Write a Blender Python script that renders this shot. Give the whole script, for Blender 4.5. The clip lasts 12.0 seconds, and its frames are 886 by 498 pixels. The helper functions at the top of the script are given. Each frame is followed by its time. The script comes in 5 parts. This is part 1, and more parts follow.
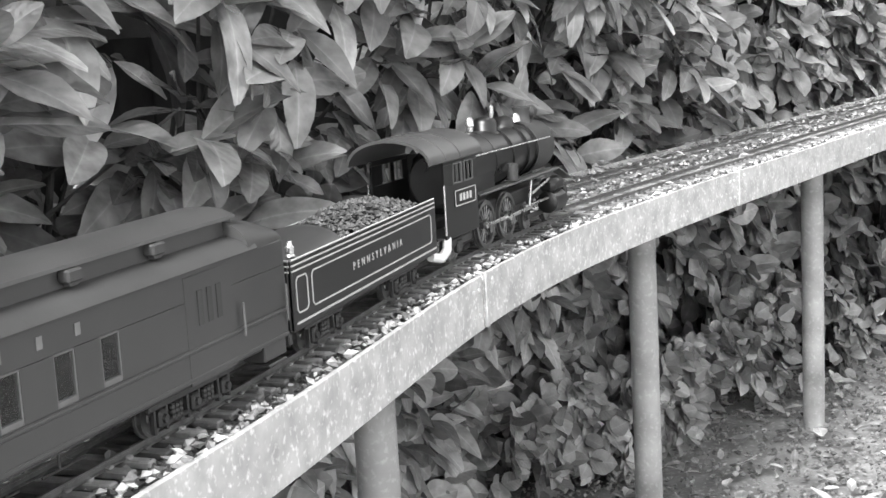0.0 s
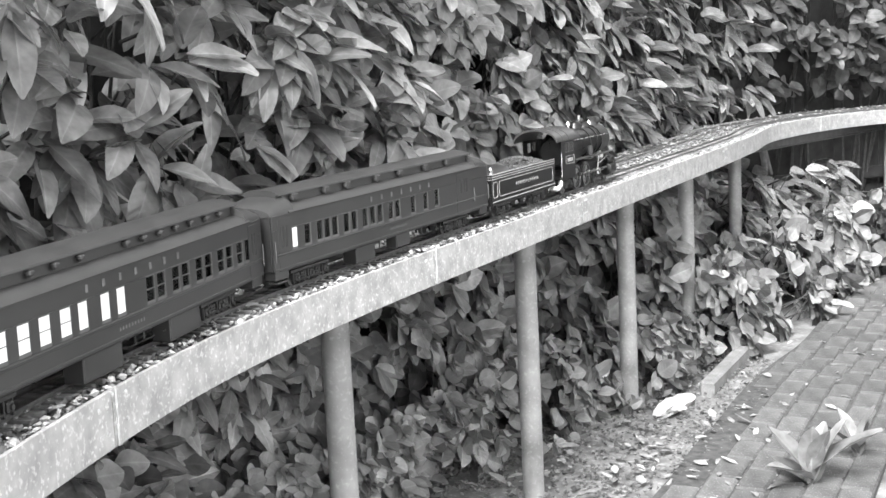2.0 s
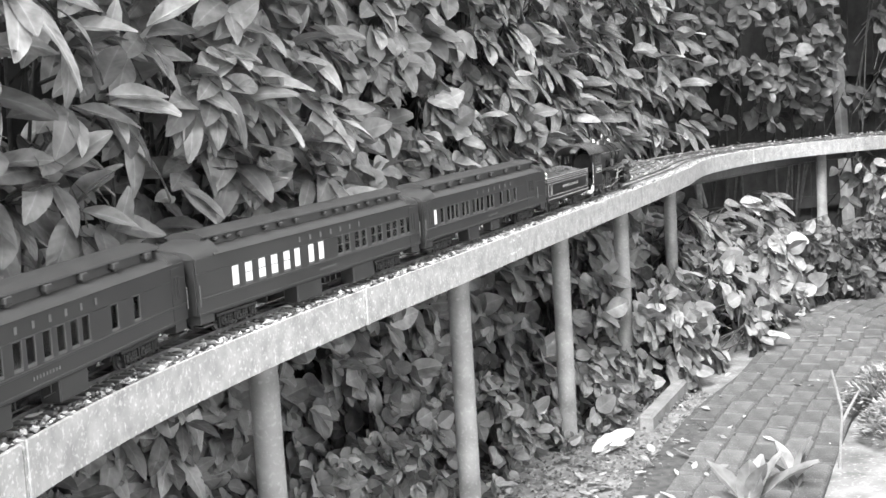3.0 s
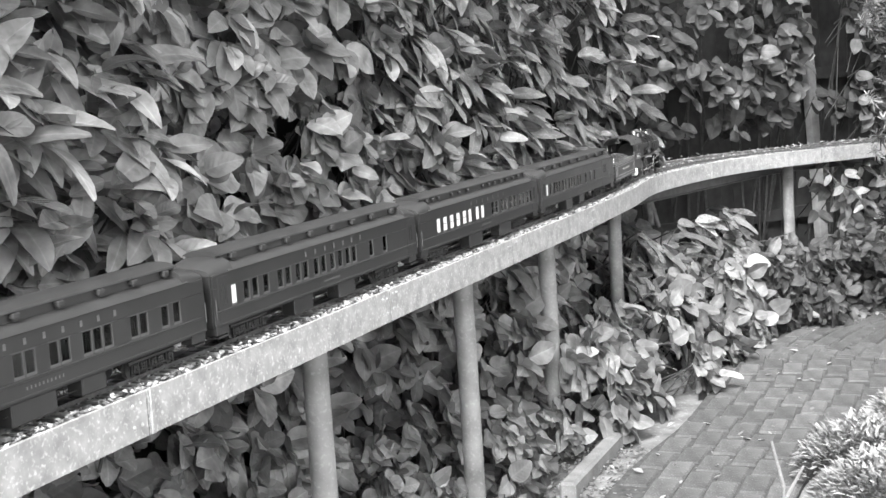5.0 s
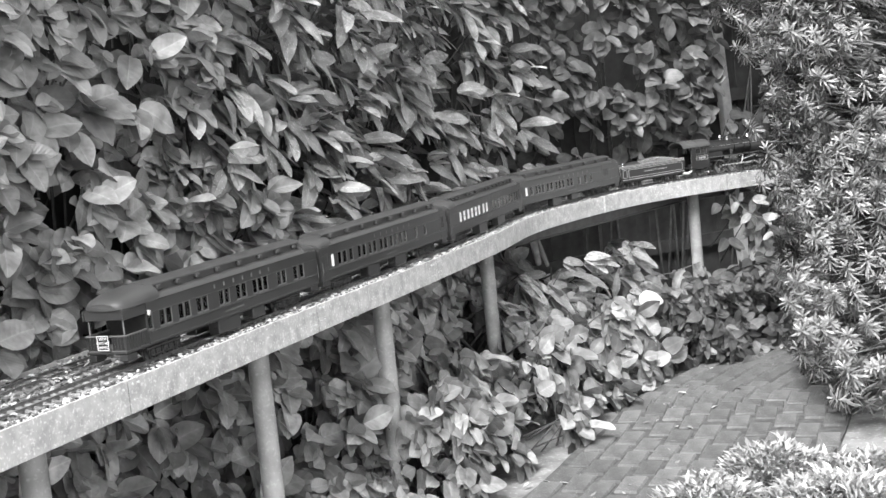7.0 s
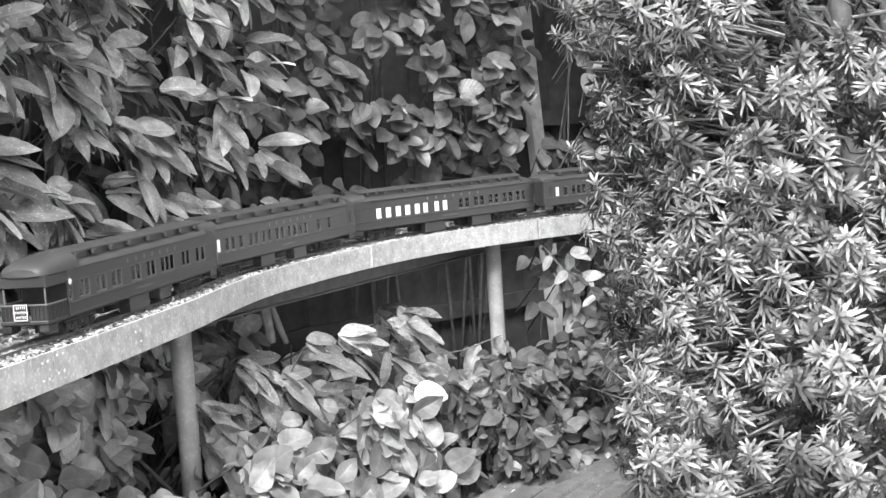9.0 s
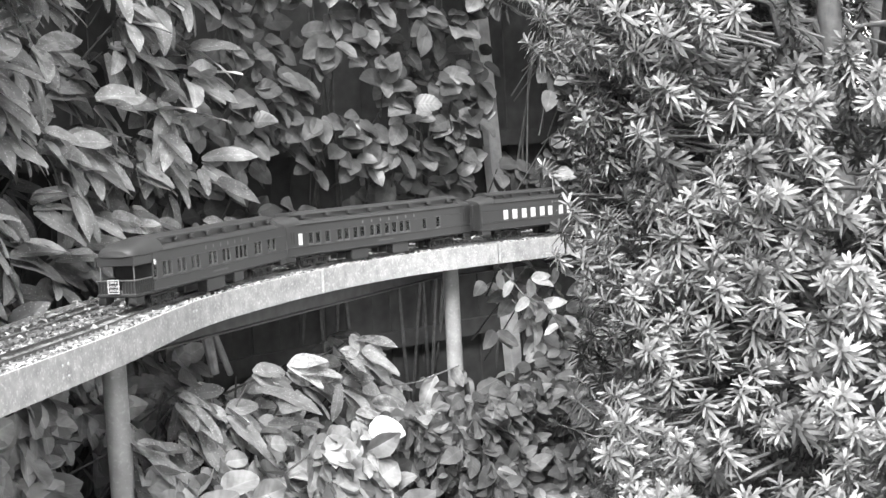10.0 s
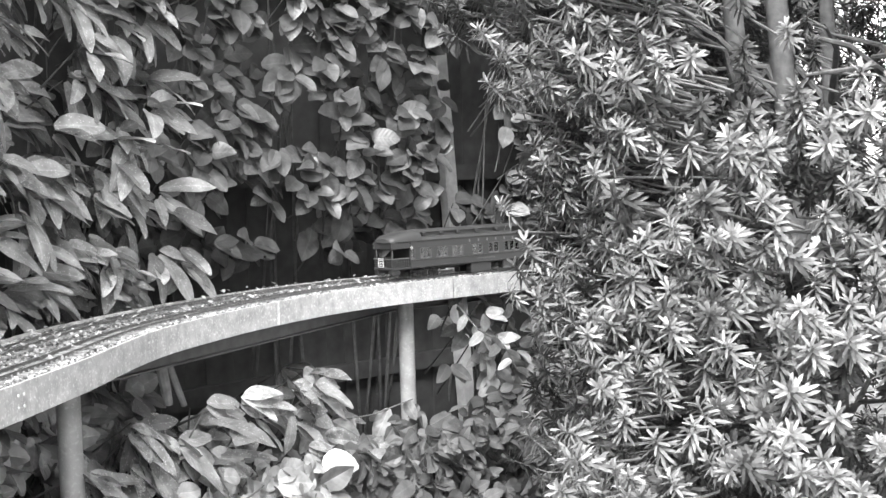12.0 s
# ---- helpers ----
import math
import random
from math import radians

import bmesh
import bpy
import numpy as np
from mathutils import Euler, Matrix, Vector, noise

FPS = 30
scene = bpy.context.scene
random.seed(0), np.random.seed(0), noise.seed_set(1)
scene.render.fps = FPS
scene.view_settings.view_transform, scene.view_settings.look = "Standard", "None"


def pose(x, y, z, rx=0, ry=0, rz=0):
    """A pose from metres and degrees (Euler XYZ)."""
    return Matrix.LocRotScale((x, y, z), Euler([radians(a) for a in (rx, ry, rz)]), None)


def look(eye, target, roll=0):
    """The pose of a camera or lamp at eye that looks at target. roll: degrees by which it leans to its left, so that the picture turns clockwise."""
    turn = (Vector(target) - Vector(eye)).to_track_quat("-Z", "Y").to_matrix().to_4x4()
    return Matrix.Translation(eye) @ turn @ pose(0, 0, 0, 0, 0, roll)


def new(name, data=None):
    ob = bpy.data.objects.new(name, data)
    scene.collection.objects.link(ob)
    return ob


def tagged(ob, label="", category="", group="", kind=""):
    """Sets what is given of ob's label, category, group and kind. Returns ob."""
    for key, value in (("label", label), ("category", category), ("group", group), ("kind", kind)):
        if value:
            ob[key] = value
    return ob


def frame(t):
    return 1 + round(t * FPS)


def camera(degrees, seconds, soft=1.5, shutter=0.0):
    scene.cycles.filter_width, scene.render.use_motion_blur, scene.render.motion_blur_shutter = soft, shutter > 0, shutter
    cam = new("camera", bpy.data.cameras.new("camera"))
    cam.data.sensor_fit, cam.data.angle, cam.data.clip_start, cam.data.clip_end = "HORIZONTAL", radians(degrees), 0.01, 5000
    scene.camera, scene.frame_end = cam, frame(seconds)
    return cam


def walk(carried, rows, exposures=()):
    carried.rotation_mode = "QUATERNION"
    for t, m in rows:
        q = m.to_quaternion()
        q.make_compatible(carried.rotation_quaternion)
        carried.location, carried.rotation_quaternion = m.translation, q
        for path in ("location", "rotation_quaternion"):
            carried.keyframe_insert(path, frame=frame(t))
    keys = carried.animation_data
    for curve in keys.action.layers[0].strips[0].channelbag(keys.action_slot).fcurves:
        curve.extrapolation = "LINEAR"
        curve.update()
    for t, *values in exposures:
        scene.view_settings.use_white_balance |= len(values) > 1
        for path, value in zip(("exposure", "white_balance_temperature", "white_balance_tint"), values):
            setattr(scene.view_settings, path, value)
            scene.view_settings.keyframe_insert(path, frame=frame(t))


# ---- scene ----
cam = camera(37.65, 12.0, soft=1.5)
walk(cam, [
    (0, pose(-0.068, 0.296, 1.282, 80.381, 3.234, -2.817)),
    (0.5, pose(0.022, 0.396, 1.295, 79.017, 2.736, -4.386)),
    (1, pose(0.078, 0.412, 1.316, 79.550, 2.479, -6.427)),
    (1.5, pose(0.146, 0.382, 1.344, 79.816, 2.440, -8.787)),
    (2, pose(0.169, 0.396, 1.347, 81.730, 2.754, -12.311)),
    (2.5, pose(0.152, 0.435, 1.333, 82.920, 3.134, -14.468)),
    (3, pose(0.207, 0.426, 1.346, 83.208, 3.420, -14.940)),
    (5, pose(0.727, 0.981, 1.422, 82.845, 3.736, -15.231)),
    (5.5, pose(0.866, 0.972, 1.452, 82.930, 4.242, -14.456)),
    (6, pose(1.029, 0.991, 1.462, 83.229, 4.872, -14.755)),
    (6.5, pose(1.233, 1.001, 1.500, 83.544, 5.275, -14.369)),
    (7, pose(1.438, 1.072, 1.499, 83.447, 5.753, -15.158)),
    (7.5, pose(1.659, 1.481, 1.440, 83.769, 5.319, -16.663)),
    (9.5, pose(2.402, 3.130, 1.337, 84.785, 3.383, -25.133)),
    (10, pose(2.402, 3.206, 1.325, 85.360, 3.036, -26.117)),
    (10.5, pose(2.389, 3.202, 1.331, 85.981, 2.827, -27.001)),
    (11, pose(2.384, 3.191, 1.337, 85.940, 2.630, -26.735)),
    (11.5, pose(2.382, 3.180, 1.343, 86.287, 2.328, -27.316)),
    (12, pose(2.374, 3.184, 1.343, 86.617, 1.889, -28.165)),
], [(0, 2.42), (3, 2.4), (5, 2.28), (7.5, 2.24), (9.5, 2.4), (12, 2.42)])

# ---- light: bright overcast garden, black-and-white film ----
world = bpy.data.worlds.new("sky")
scene.world = world
world.use_nodes = True
wn = world.node_tree
sky = wn.nodes.new("ShaderNodeTexSky")
sky.sky_type = "NISHITA"
sky.sun_disc = False
sky.sun_elevation, sky.sun_rotation = radians(48), radians(216)
grey = wn.nodes.new("ShaderNodeRGBToBW")
wn.links.new(sky.outputs[0], grey.inputs[0])
wn.links.new(grey.outputs[0], wn.nodes["Background"].inputs[0])
wn.nodes["Background"].inputs[1].default_value = 0.15
sun = new("sun", bpy.data.lights.new("sun", "SUN"))
sun.data.energy, sun.data.angle = 1.75, radians(30)
sun.matrix_world = look((-3.4, -4.6, 6.4), (0, 0, 0))


# ---- materials, all in greys as the film is ----
def material(name, lo, hi, rough=0.7, scale=30.0, detail=6.0, metal=0.0, bump=0.15, fine=300.0, spread=0.0, spec=0.5, obj=False, wear=0.0):
    """lo..hi: darkest and lightest base grey; spread: how far single pieces differ."""
    m = bpy.data.materials.new(name)
    m.use_nodes = True
    n, l = m.node_tree.nodes, m.node_tree.links
    b = n["Principled BSDF"]
    co = n.new("ShaderNodeTexCoord")
    src = co.outputs["Object"]
    a = n.new("ShaderNodeTexNoise")
    a.inputs["Scale"].default_value, a.inputs["Detail"].default_value = scale, detail
    l.new(src, a.inputs["Vector"])
    r = n.new("ShaderNodeMapRange")
    r.inputs[1].default_value, r.inputs[2].default_value = 0.3, 0.7
    r.inputs[3].default_value, r.inputs[4].default_value = lo, hi
    l.new(a.outputs[0], r.inputs[0])
    val = r.outputs[0]
    g = n.new("ShaderNodeTexNoise")
    g.inputs["Scale"].default_value, g.inputs["Detail"].default_value = fine, 3.0
    l.new(src, g.inputs["Vector"])
    if wear:
        w = n.new("ShaderNodeMapRange")
        w.inputs[1].default_value, w.inputs[2].default_value = 0.55, 0.75
        w.inputs[3].default_value, w.inputs[4].default_value = 0.0, wear
        l.new(g.outputs[0], w.inputs[0])
        ad = n.new("ShaderNodeMath")
        ad.operation = "ADD"
        l.new(val, ad.inputs[0])
        l.new(w.outputs[0], ad.inputs[1])
        val = ad.outputs[0]
    if spread:
        if obj:
            rnd = n.new("ShaderNodeObjectInfo").outputs["Random"]
        else:
            rnd = n.new("ShaderNodeNewGeometry").outputs["Random Per Island"]
        s = n.new("ShaderNodeMapRange")
        s.inputs[3].default_value, s.inputs[4].default_value = 1.0 - spread, 1.0 + spread
        l.new(rnd, s.inputs[0])
        mu = n.new("ShaderNodeMath")
        mu.operation = "MULTIPLY"
        l.new(val, mu.inputs[0])
        l.new(s.outputs[0], mu.inputs[1])
        val = mu.outputs[0]
    l.new(val, b.inputs["Base Color"])
    b.inputs["Roughness"].default_value, b.inputs["Metallic"].default_value = rough, metal
    b.inputs["Specular IOR Level"].default_value = spec
    rr = n.new("ShaderNodeMapRange")
    rr.inputs[3].default_value, rr.inputs[4].default_value = max(0.05, rough - 0.12), min(1.0, rough + 0.12)
    l.new(a.outputs[0], rr.inputs[0])
    l.new(rr.outputs[0], b.inputs["Roughness"])
    if bump:
        bp = n.new("ShaderNodeBump")
        bp.inputs["Strength"].default_value, bp.inputs["Distance"].default_value = bump, 0.002
        l.new(g.outputs[0], bp.inputs["Height"])
        l.new(bp.outputs[0], b.inputs["Normal"])
    return m


def leaf_material(name, lo, hi, rough, spots=0.0, obj=False):
    """Leaves: pale midrib by the mesh's fold, uneven tone leaf by leaf, some light through the blade."""
    m = material(name, lo, hi, rough, 22.0, 4.0, 0.0, 0.25, 90.0, 0.55, 0.6, obj)
    n, l = m.node_tree.nodes, m.node_tree.links
    b = n["Principled BSDF"]
    if spots:
        link = b.inputs["Base Color"].links[0].from_socket
        v = n.new("ShaderNodeTexVoronoi")
        v.inputs["Scale"].default_value = 95.0
        co = n["Texture Coordinate"]
        l.new(co.outputs["Object"], v.inputs["Vector"])
        k = n.new("ShaderNodeMapRange")
        k.inputs[1].default_value, k.inputs[2].default_value = 0.16, 0.26
        k.inputs[3].default_value, k.inputs[4].default_value = spots, 0.0
        l.new(v.outputs["Distance"], k.inputs[0])
        ad = n.new("ShaderNodeMath")
        ad.operation = "ADD"
        l.new(link, ad.inputs[0])
        l.new(k.outputs[0], ad.inputs[1])
        l.new(ad.outputs[0], b.inputs["Base Color"])
    uv = n.new("ShaderNodeSeparateXYZ")
    l.new(n["Texture Coordinate"].outputs["UV"], uv.inputs[0])

    def calc(op, a, c):
        k = n.new("ShaderNodeMath")
        k.operation = op
        for i, q in enumerate((a, c)):
            if isinstance(q, (int, float)):
                k.inputs[i].default_value = q
            else:
                l.new(q, k.inputs[i])
        return k.outputs[0]
    across = calc("MULTIPLY", calc("ABSOLUTE", calc("SUBTRACT", uv.outputs[1], 0.5), 0), 2.0)
    ribs = calc("SINE", calc("MULTIPLY", calc("SUBTRACT", uv.outputs[0], calc("MULTIPLY", across, 0.22)), 44.0), 0)
    ridge = calc("POWER", calc("MULTIPLY", calc("ADD", ribs, 1.0), 0.5), 4.0)
    mid = calc("POWER", calc("SUBTRACT", 1.0, across), 14.0)
    old = b.inputs["Base Color"].links[0].from_socket
    tone = calc("ADD", 1.0, calc("ADD", calc("MULTIPLY", mid, 0.45), calc("MULTIPLY", ridge, 0.04)))
    l.new(calc("MULTIPLY", old, tone), b.inputs["Base Color"])
    quilt = n.new("ShaderNodeBump")
    quilt.inputs["Strength"].default_value, quilt.inputs["Distance"].default_value = 0.13, 0.004
    l.new(calc("ADD", calc("MULTIPLY", ribs, -0.5), calc("MULTIPLY", mid, -1.2)), quilt.inputs["Height"])
    l.new(b.inputs["Normal"].links[0].from_socket, quilt.inputs["Normal"])
    l.new(quilt.outputs[0], b.inputs["Normal"])
    tr = n.new("ShaderNodeBsdfTranslucent")
    tr.inputs[0].default_value = (hi * 0.9, hi * 0.9, hi * 0.9, 1)
    mx = n.new("ShaderNodeMixShader")
    mx.inputs[0].default_value = 0.15
    l.new(b.outputs[0], mx.inputs[1])
    l.new(tr.outputs[0], mx.inputs[2])
    l.new(mx.outputs[0], n["Material Output"].inputs[0])
    return m


def glass_material(name):
    m = bpy.data.materials.new(name)
    m.use_nodes = True
    n, l = m.node_tree.nodes, m.node_tree.links
    t = n.new("ShaderNodeBsdfTransparent")
    g = n.new("ShaderNodeBsdfGlossy")
    g.inputs["Roughness"].default_value = 0.06
    fr = n.new("ShaderNodeFresnel")
    mx = n.new("ShaderNodeMixShader")
    t.inputs[0].default_value = (0.86, 0.86, 0.86, 1)
    l.new(fr.outputs[0], mx.inputs[0])
    l.new(t.outputs[0], mx.inputs[1])
    l.new(g.outputs[0], mx.inputs[2])
    l.new(mx.outputs[0], n["Material Output"].inputs[0])
    return m


GALV = material("galvanised_steel", 0.28, 0.47, 0.55, 26, 8, 0.0, 0.12, 120, wear=0.3)
PIPE = material("weathered_steel_pipe", 0.16, 0.36, 0.5, 9, 9, 0.0, 0.1, 90, wear=0.1)
BEAM = material("painted_steel_beam", 0.05, 0.10, 0.6, 20, 6, 0.0, 0.1, 200)
BOARD = material("deck_board", 0.10, 0.2, 0.9, 18, 8, 0, 0.4, 200)
RAIL = material("rail_steel", 0.10, 0.2, 0.4, 60, 5, 0.6, 0.1, 400)
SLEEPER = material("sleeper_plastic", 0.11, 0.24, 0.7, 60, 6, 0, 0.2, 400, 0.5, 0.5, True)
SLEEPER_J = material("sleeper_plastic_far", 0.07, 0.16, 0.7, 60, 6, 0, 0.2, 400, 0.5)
GRAVEL = material("ballast_chippings", 0.12, 0.3, 0.85, 70, 5, 0, 0.4, 500, 0.85)
CHIP = material("pale_chippings_and_litter", 0.2, 0.46, 0.7, 60, 5, 0, 0.3, 400, 0.6)
JOINT = material("mossy_joint_soil", 0.035, 0.10, 0.95, 30, 9, 0, 1.0, 120)
CLOD = material("soil_clod", 0.07, 0.2, 0.95, 40, 8, 0, 0.8, 200, 0.6)
DIRT = material("garden_soil", 0.10, 0.28, 0.95, 7, 10, 0, 1.0, 60, wear=0.15)
BRICK = material("path_brick", 0.07, 0.13, 0.85, 16, 9, 0, 0.5, 140, 0.22, 0.4, True, wear=0.12)
KERB = material("concrete_kerb", 0.15, 0.26, 0.9, 14, 9, 0, 0.5, 160, wear=0.1)
MARBLE = material("white_stone", 0.5, 0.7, 0.6, 30, 5, 0, 0.3, 100)
CAR = material("coach_paint", 0.027, 0.038, 0.34, 9, 5, 0, 0.02, 500, spec=0.5)
CARROOF = material("coach_roof_paint", 0.032, 0.048, 0.5, 12, 6, 0, 0.05, 400, spec=0.4)
TRIM = material("window_frame_paint", 0.075, 0.11, 0.5, 30, 3, 0, 0.0)
LETTER = material("faded_gilt_lettering", 0.11, 0.16, 0.5, 80, 3, 0, 0.0)
UNDER = material("underframe_black", 0.012, 0.03, 0.55, 60, 5, 0, 0.2, 500)
WHEEL = material("worn_wheel_steel", 0.08, 0.2, 0.35, 60, 4, 0.7, 0.05)
BLACK = material("engine_black", 0.006, 0.010, 0.32, 12, 4, 0, 0.02, 500, spec=0.5)
SMOKE = material("graphite_smokebox", 0.02, 0.035, 0.6, 30, 5, 0, 0.1)
CABROOF = material("cab_roof_paint", 0.045, 0.065, 0.35, 20, 5, 0, 0.05)
STRIPE = material("gold_lining", 0.36, 0.46, 0.4, 60, 3, 0, 0.0)
STEELBRIGHT = material("bright_rod_steel", 0.4, 0.6, 0.28, 50, 3, 0.85, 0.05)
BRASS = material("polished_brass", 0.55, 0.75, 0.2, 40, 3, 0.9, 0.02)
COAL = material("coal_lumps", 0.03, 0.09, 0.35, 90, 5, 0, 0.5, 300, 0.8, 0.8)
WHITE = material("white_enamel", 0.6, 0.7, 0.4, 30, 3, 0, 0.0)
BLIND = material("white_window_blind", 0.78, 0.86, 0.8, 30, 3, 0, 0.0)
INSIDE = material("coach_interior", 0.12, 0.2, 0.7, 40, 4, 0, 0.1)
GLASS = glass_material("window_glass")
LAUREL = leaf_material("laurel_leaf", 0.13, 0.31, 0.18)
LAUREL_O = leaf_material("laurel_leaf_near", 0.14, 0.34, 0.15, 0.0, True)
AUCUBA = leaf_material("spotted_aucuba_leaf", 0.11, 0.27, 0.32, 0.22)
AUCUBA_O = leaf_material("spotted_aucuba_leaf_near", 0.14, 0.34, 0.28, 0.25, True)
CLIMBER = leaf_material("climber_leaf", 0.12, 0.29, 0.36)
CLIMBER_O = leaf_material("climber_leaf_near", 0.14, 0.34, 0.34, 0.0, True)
# Darker than CLIMBER: shade at the fence is put into the leaf colour.
SHADED_CLIMBER = leaf_material("shaded_climber_leaf", 0.042, 0.11, 0.45)
SHADED_CLIMBER_O = leaf_material("shaded_climber_leaf_near", 0.05, 0.13, 0.45, 0.0, True)
IVY = leaf_material("ivy_leaf", 0.065, 0.14, 0.45)
GROUND_IVY = leaf_material("ground_ivy_leaf", 0.13, 0.30, 0.42)
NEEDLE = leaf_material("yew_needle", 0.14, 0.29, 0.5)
# Old needles, darkened further to put the crown's inner shade into their colour.
NEEDLE_D = leaf_material("old_shaded_yew_needle", 0.04, 0.085, 0.5)
PALE = leaf_material("golden_groundcover_leaf", 0.2, 0.36, 0.6)
DEADLEAF = leaf_material("fallen_leaf", 0.14, 0.42, 0.7)
CANE = material("dark_cane", 0.035, 0.08, 0.9, 30, 8, 0, 0.6, 120)
BARK = material("bark", 0.10, 0.2, 0.9, 30, 8, 0, 0.8, 120)
STEM = material("green_stem", 0.08, 0.16, 0.7, 30, 5, 0, 0.3, 120)
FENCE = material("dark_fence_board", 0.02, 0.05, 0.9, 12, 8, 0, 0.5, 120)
FENCEPOST = material("weathered_fence_post", 0.24, 0.4, 0.85, 16, 8, 0, 0.4, 120)


# ---- mesh helpers ----
class Shape:
    def __init__(self):
        self.v, self.f, self.uv = [], [], []

    def add(self, verts, faces, uv=()):
        k = len(self.v)
        self.uv.extend(uv)
        self.v.extend([tuple(p) for p in verts])
        self.f.extend([tuple(i + k for i in f) for f in faces])
        return self

    def box(self, c, s, b=0.0, m=None):
        """A box round c of size s with chamfered edges."""
        hx, hy, hz = s[0] / 2, s[1] / 2, s[2] / 2
        if b <= 0:
            vs = [(x, y, z) for x in (-hx, hx) for y in (-hy, hy) for z in (-hz, hz)]
            fs = [(0, 1, 3, 2), (4, 6, 7, 5), (0, 4, 5, 1), (2, 3, 7, 6), (0, 2, 6, 4), (1, 5, 7, 3)]
        else:
            b = min(b, 0.45 * min(s))
            vs, ix = [], {}
            for sx in (-1, 1):
                for sy in (-1, 1):
                    for sz in (-1, 1):
                        for k in range(3):
                            p = [sx * (hx - b), sy * (hy - b), sz * (hz - b)]
                            p[k] += (sx, sy, sz)[k] * b
                            ix[sx, sy, sz, k] = len(vs)
                            vs.append(tuple(p))
            fs = []
            for k in range(3):
                o = [a for a in range(3) if a != k]
                for sg in (-1, 1):
                    q = []
                    for a, c2 in ((-1, -1), (1, -1), (1, 1), (-1, 1)):
                        s3 = [0, 0, 0]
                        s3[k], s3[o[0]], s3[o[1]] = sg, a, c2
                        q.append(ix[(*s3, k)])
                    fs.append(tuple(q))
            for k in range(3):
                o = [a for a in range(3) if a != k]
                for a in (-1, 1):
                    for c2 in (-1, 1):
                        e = []
                        for sg in (-1, 1):
                            s3 = [0, 0, 0]
                            s3[k], s3[o[0]], s3[o[1]] = sg, a, c2
                            e.append((ix[(*s3, o[0])], ix[(*s3, o[1])]))
                        fs.append((e[0][0], e[1][0], e[1][1], e[0][1]))
            for sx in (-1, 1):
                for sy in (-1, 1):
                    for sz in (-1, 1):
                        fs.append(tuple(ix[sx, sy, sz, k] for k in range(3)))
        if m is not None:
            vs = [tuple(m @ Vector(p)) for p in vs]
        return self.add([(p[0] + c[0], p[1] + c[1], p[2] + c[2]) for p in vs], fs)

    def tube(self, a, b, r0, r1=None, n=12, caps=True):
        a, b = Vector(a), Vector(b)
        r1 = r0 if r1 is None else r1
        d = (b - a).normalized()
        u = d.orthogonal().normalized()
        w = d.cross(u)
        vs = []
        for p, r in ((a, r0), (b, r1)):
            for i in range(n):
                t = 2 * math.pi * i / n
                vs.append(p + r * (math.cos(t) * u + math.sin(t) * w))
        fs = [(i, (i + 1) % n, n + (i + 1) % n, n + i) for i in range(n)]
        if caps:
            fs += [tuple(range(n))[::-1], tuple(range(n, 2 * n))]
        return self.add(vs, fs)

    def lathe(self, axis_a, axis_b, prof, n=20, caps=True):
        """prof: (distance along the axis, radius) pairs."""
        a = Vector(axis_a)
        d = (Vector(axis_b) - a).normalized()
        u = d.orthogonal().normalized()
        w = d.cross(u)
        vs = [a + h * d + r * (math.cos(2 * math.pi * i / n) * u + math.sin(2 * math.pi * i / n) * w) for h, r in prof for i in range(n)]
        fs = [(j * n + i, j * n + (i + 1) % n, (j + 1) * n + (i + 1) % n, (j + 1) * n + i) for j in range(len(prof) - 1) for i in range(n)]
        if caps:
            fs += [tuple(range(n))[::-1], tuple(range((len(prof) - 1) * n, len(prof) * n))]
        return self.add(vs, fs)

    def loft(self, rings, closed=True, caps=True):
        n = len(rings[0])
        vs = [p for r in rings for p in r]
        m = n if closed else n - 1
        fs = [(j * n + i, j * n + (i + 1) % n, (j + 1) * n + (i + 1) % n, (j + 1) * n + i) for j in range(len(rings) - 1) for i in range(m)]
        if caps and closed:
            fs += [tuple(range(n))[::-1], tuple(range((len(rings) - 1) * n, len(rings) * n))]
        return self.add(vs, fs)

    def mesh(self, name, mat, smooth=False, fix=True):
        me = bpy.data.meshes.new(name)
        me.from_pydata(self.v, [], self.f)
        if fix:
            bm = bmesh.new()
            bm.from_mesh(me)
            bmesh.ops.recalc_face_normals(bm, faces=bm.faces)
            bm.to_mesh(me)
            bm.free()
        if mat:
            me.materials.append(mat)
        if self.uv and len(self.uv) == len(self.v):
            at_loop = np.empty(len(me.loops), dtype=np.int32)
            me.loops.foreach_get("vertex_index", at_loop)
            me.uv_layers.new(name="blade").data.foreach_set("uv", np.array(self.uv, dtype=np.float32)[at_loop].ravel())
        if smooth:
            me.shade_smooth()
            me.set_sharp_from_angle(angle=radians(38))
        return me


def part(name, shape, mat, parent, label="", m=None, smooth=False):
    ob = new(name, shape if isinstance(shape, bpy.types.Mesh) else shape.mesh(name, mat, smooth))
    ob.parent = parent
    if m is not None:
        ob.matrix_basis = m
    if label:
        ob["label"] = label
    return ob


def thing(name, label, category, group="", kind="", m=None):
    ob = new(name)
    ob.empty_display_size = 0.05
    if m is not None:
        ob.matrix_basis = m
    return tagged(ob, label, category, group, kind)


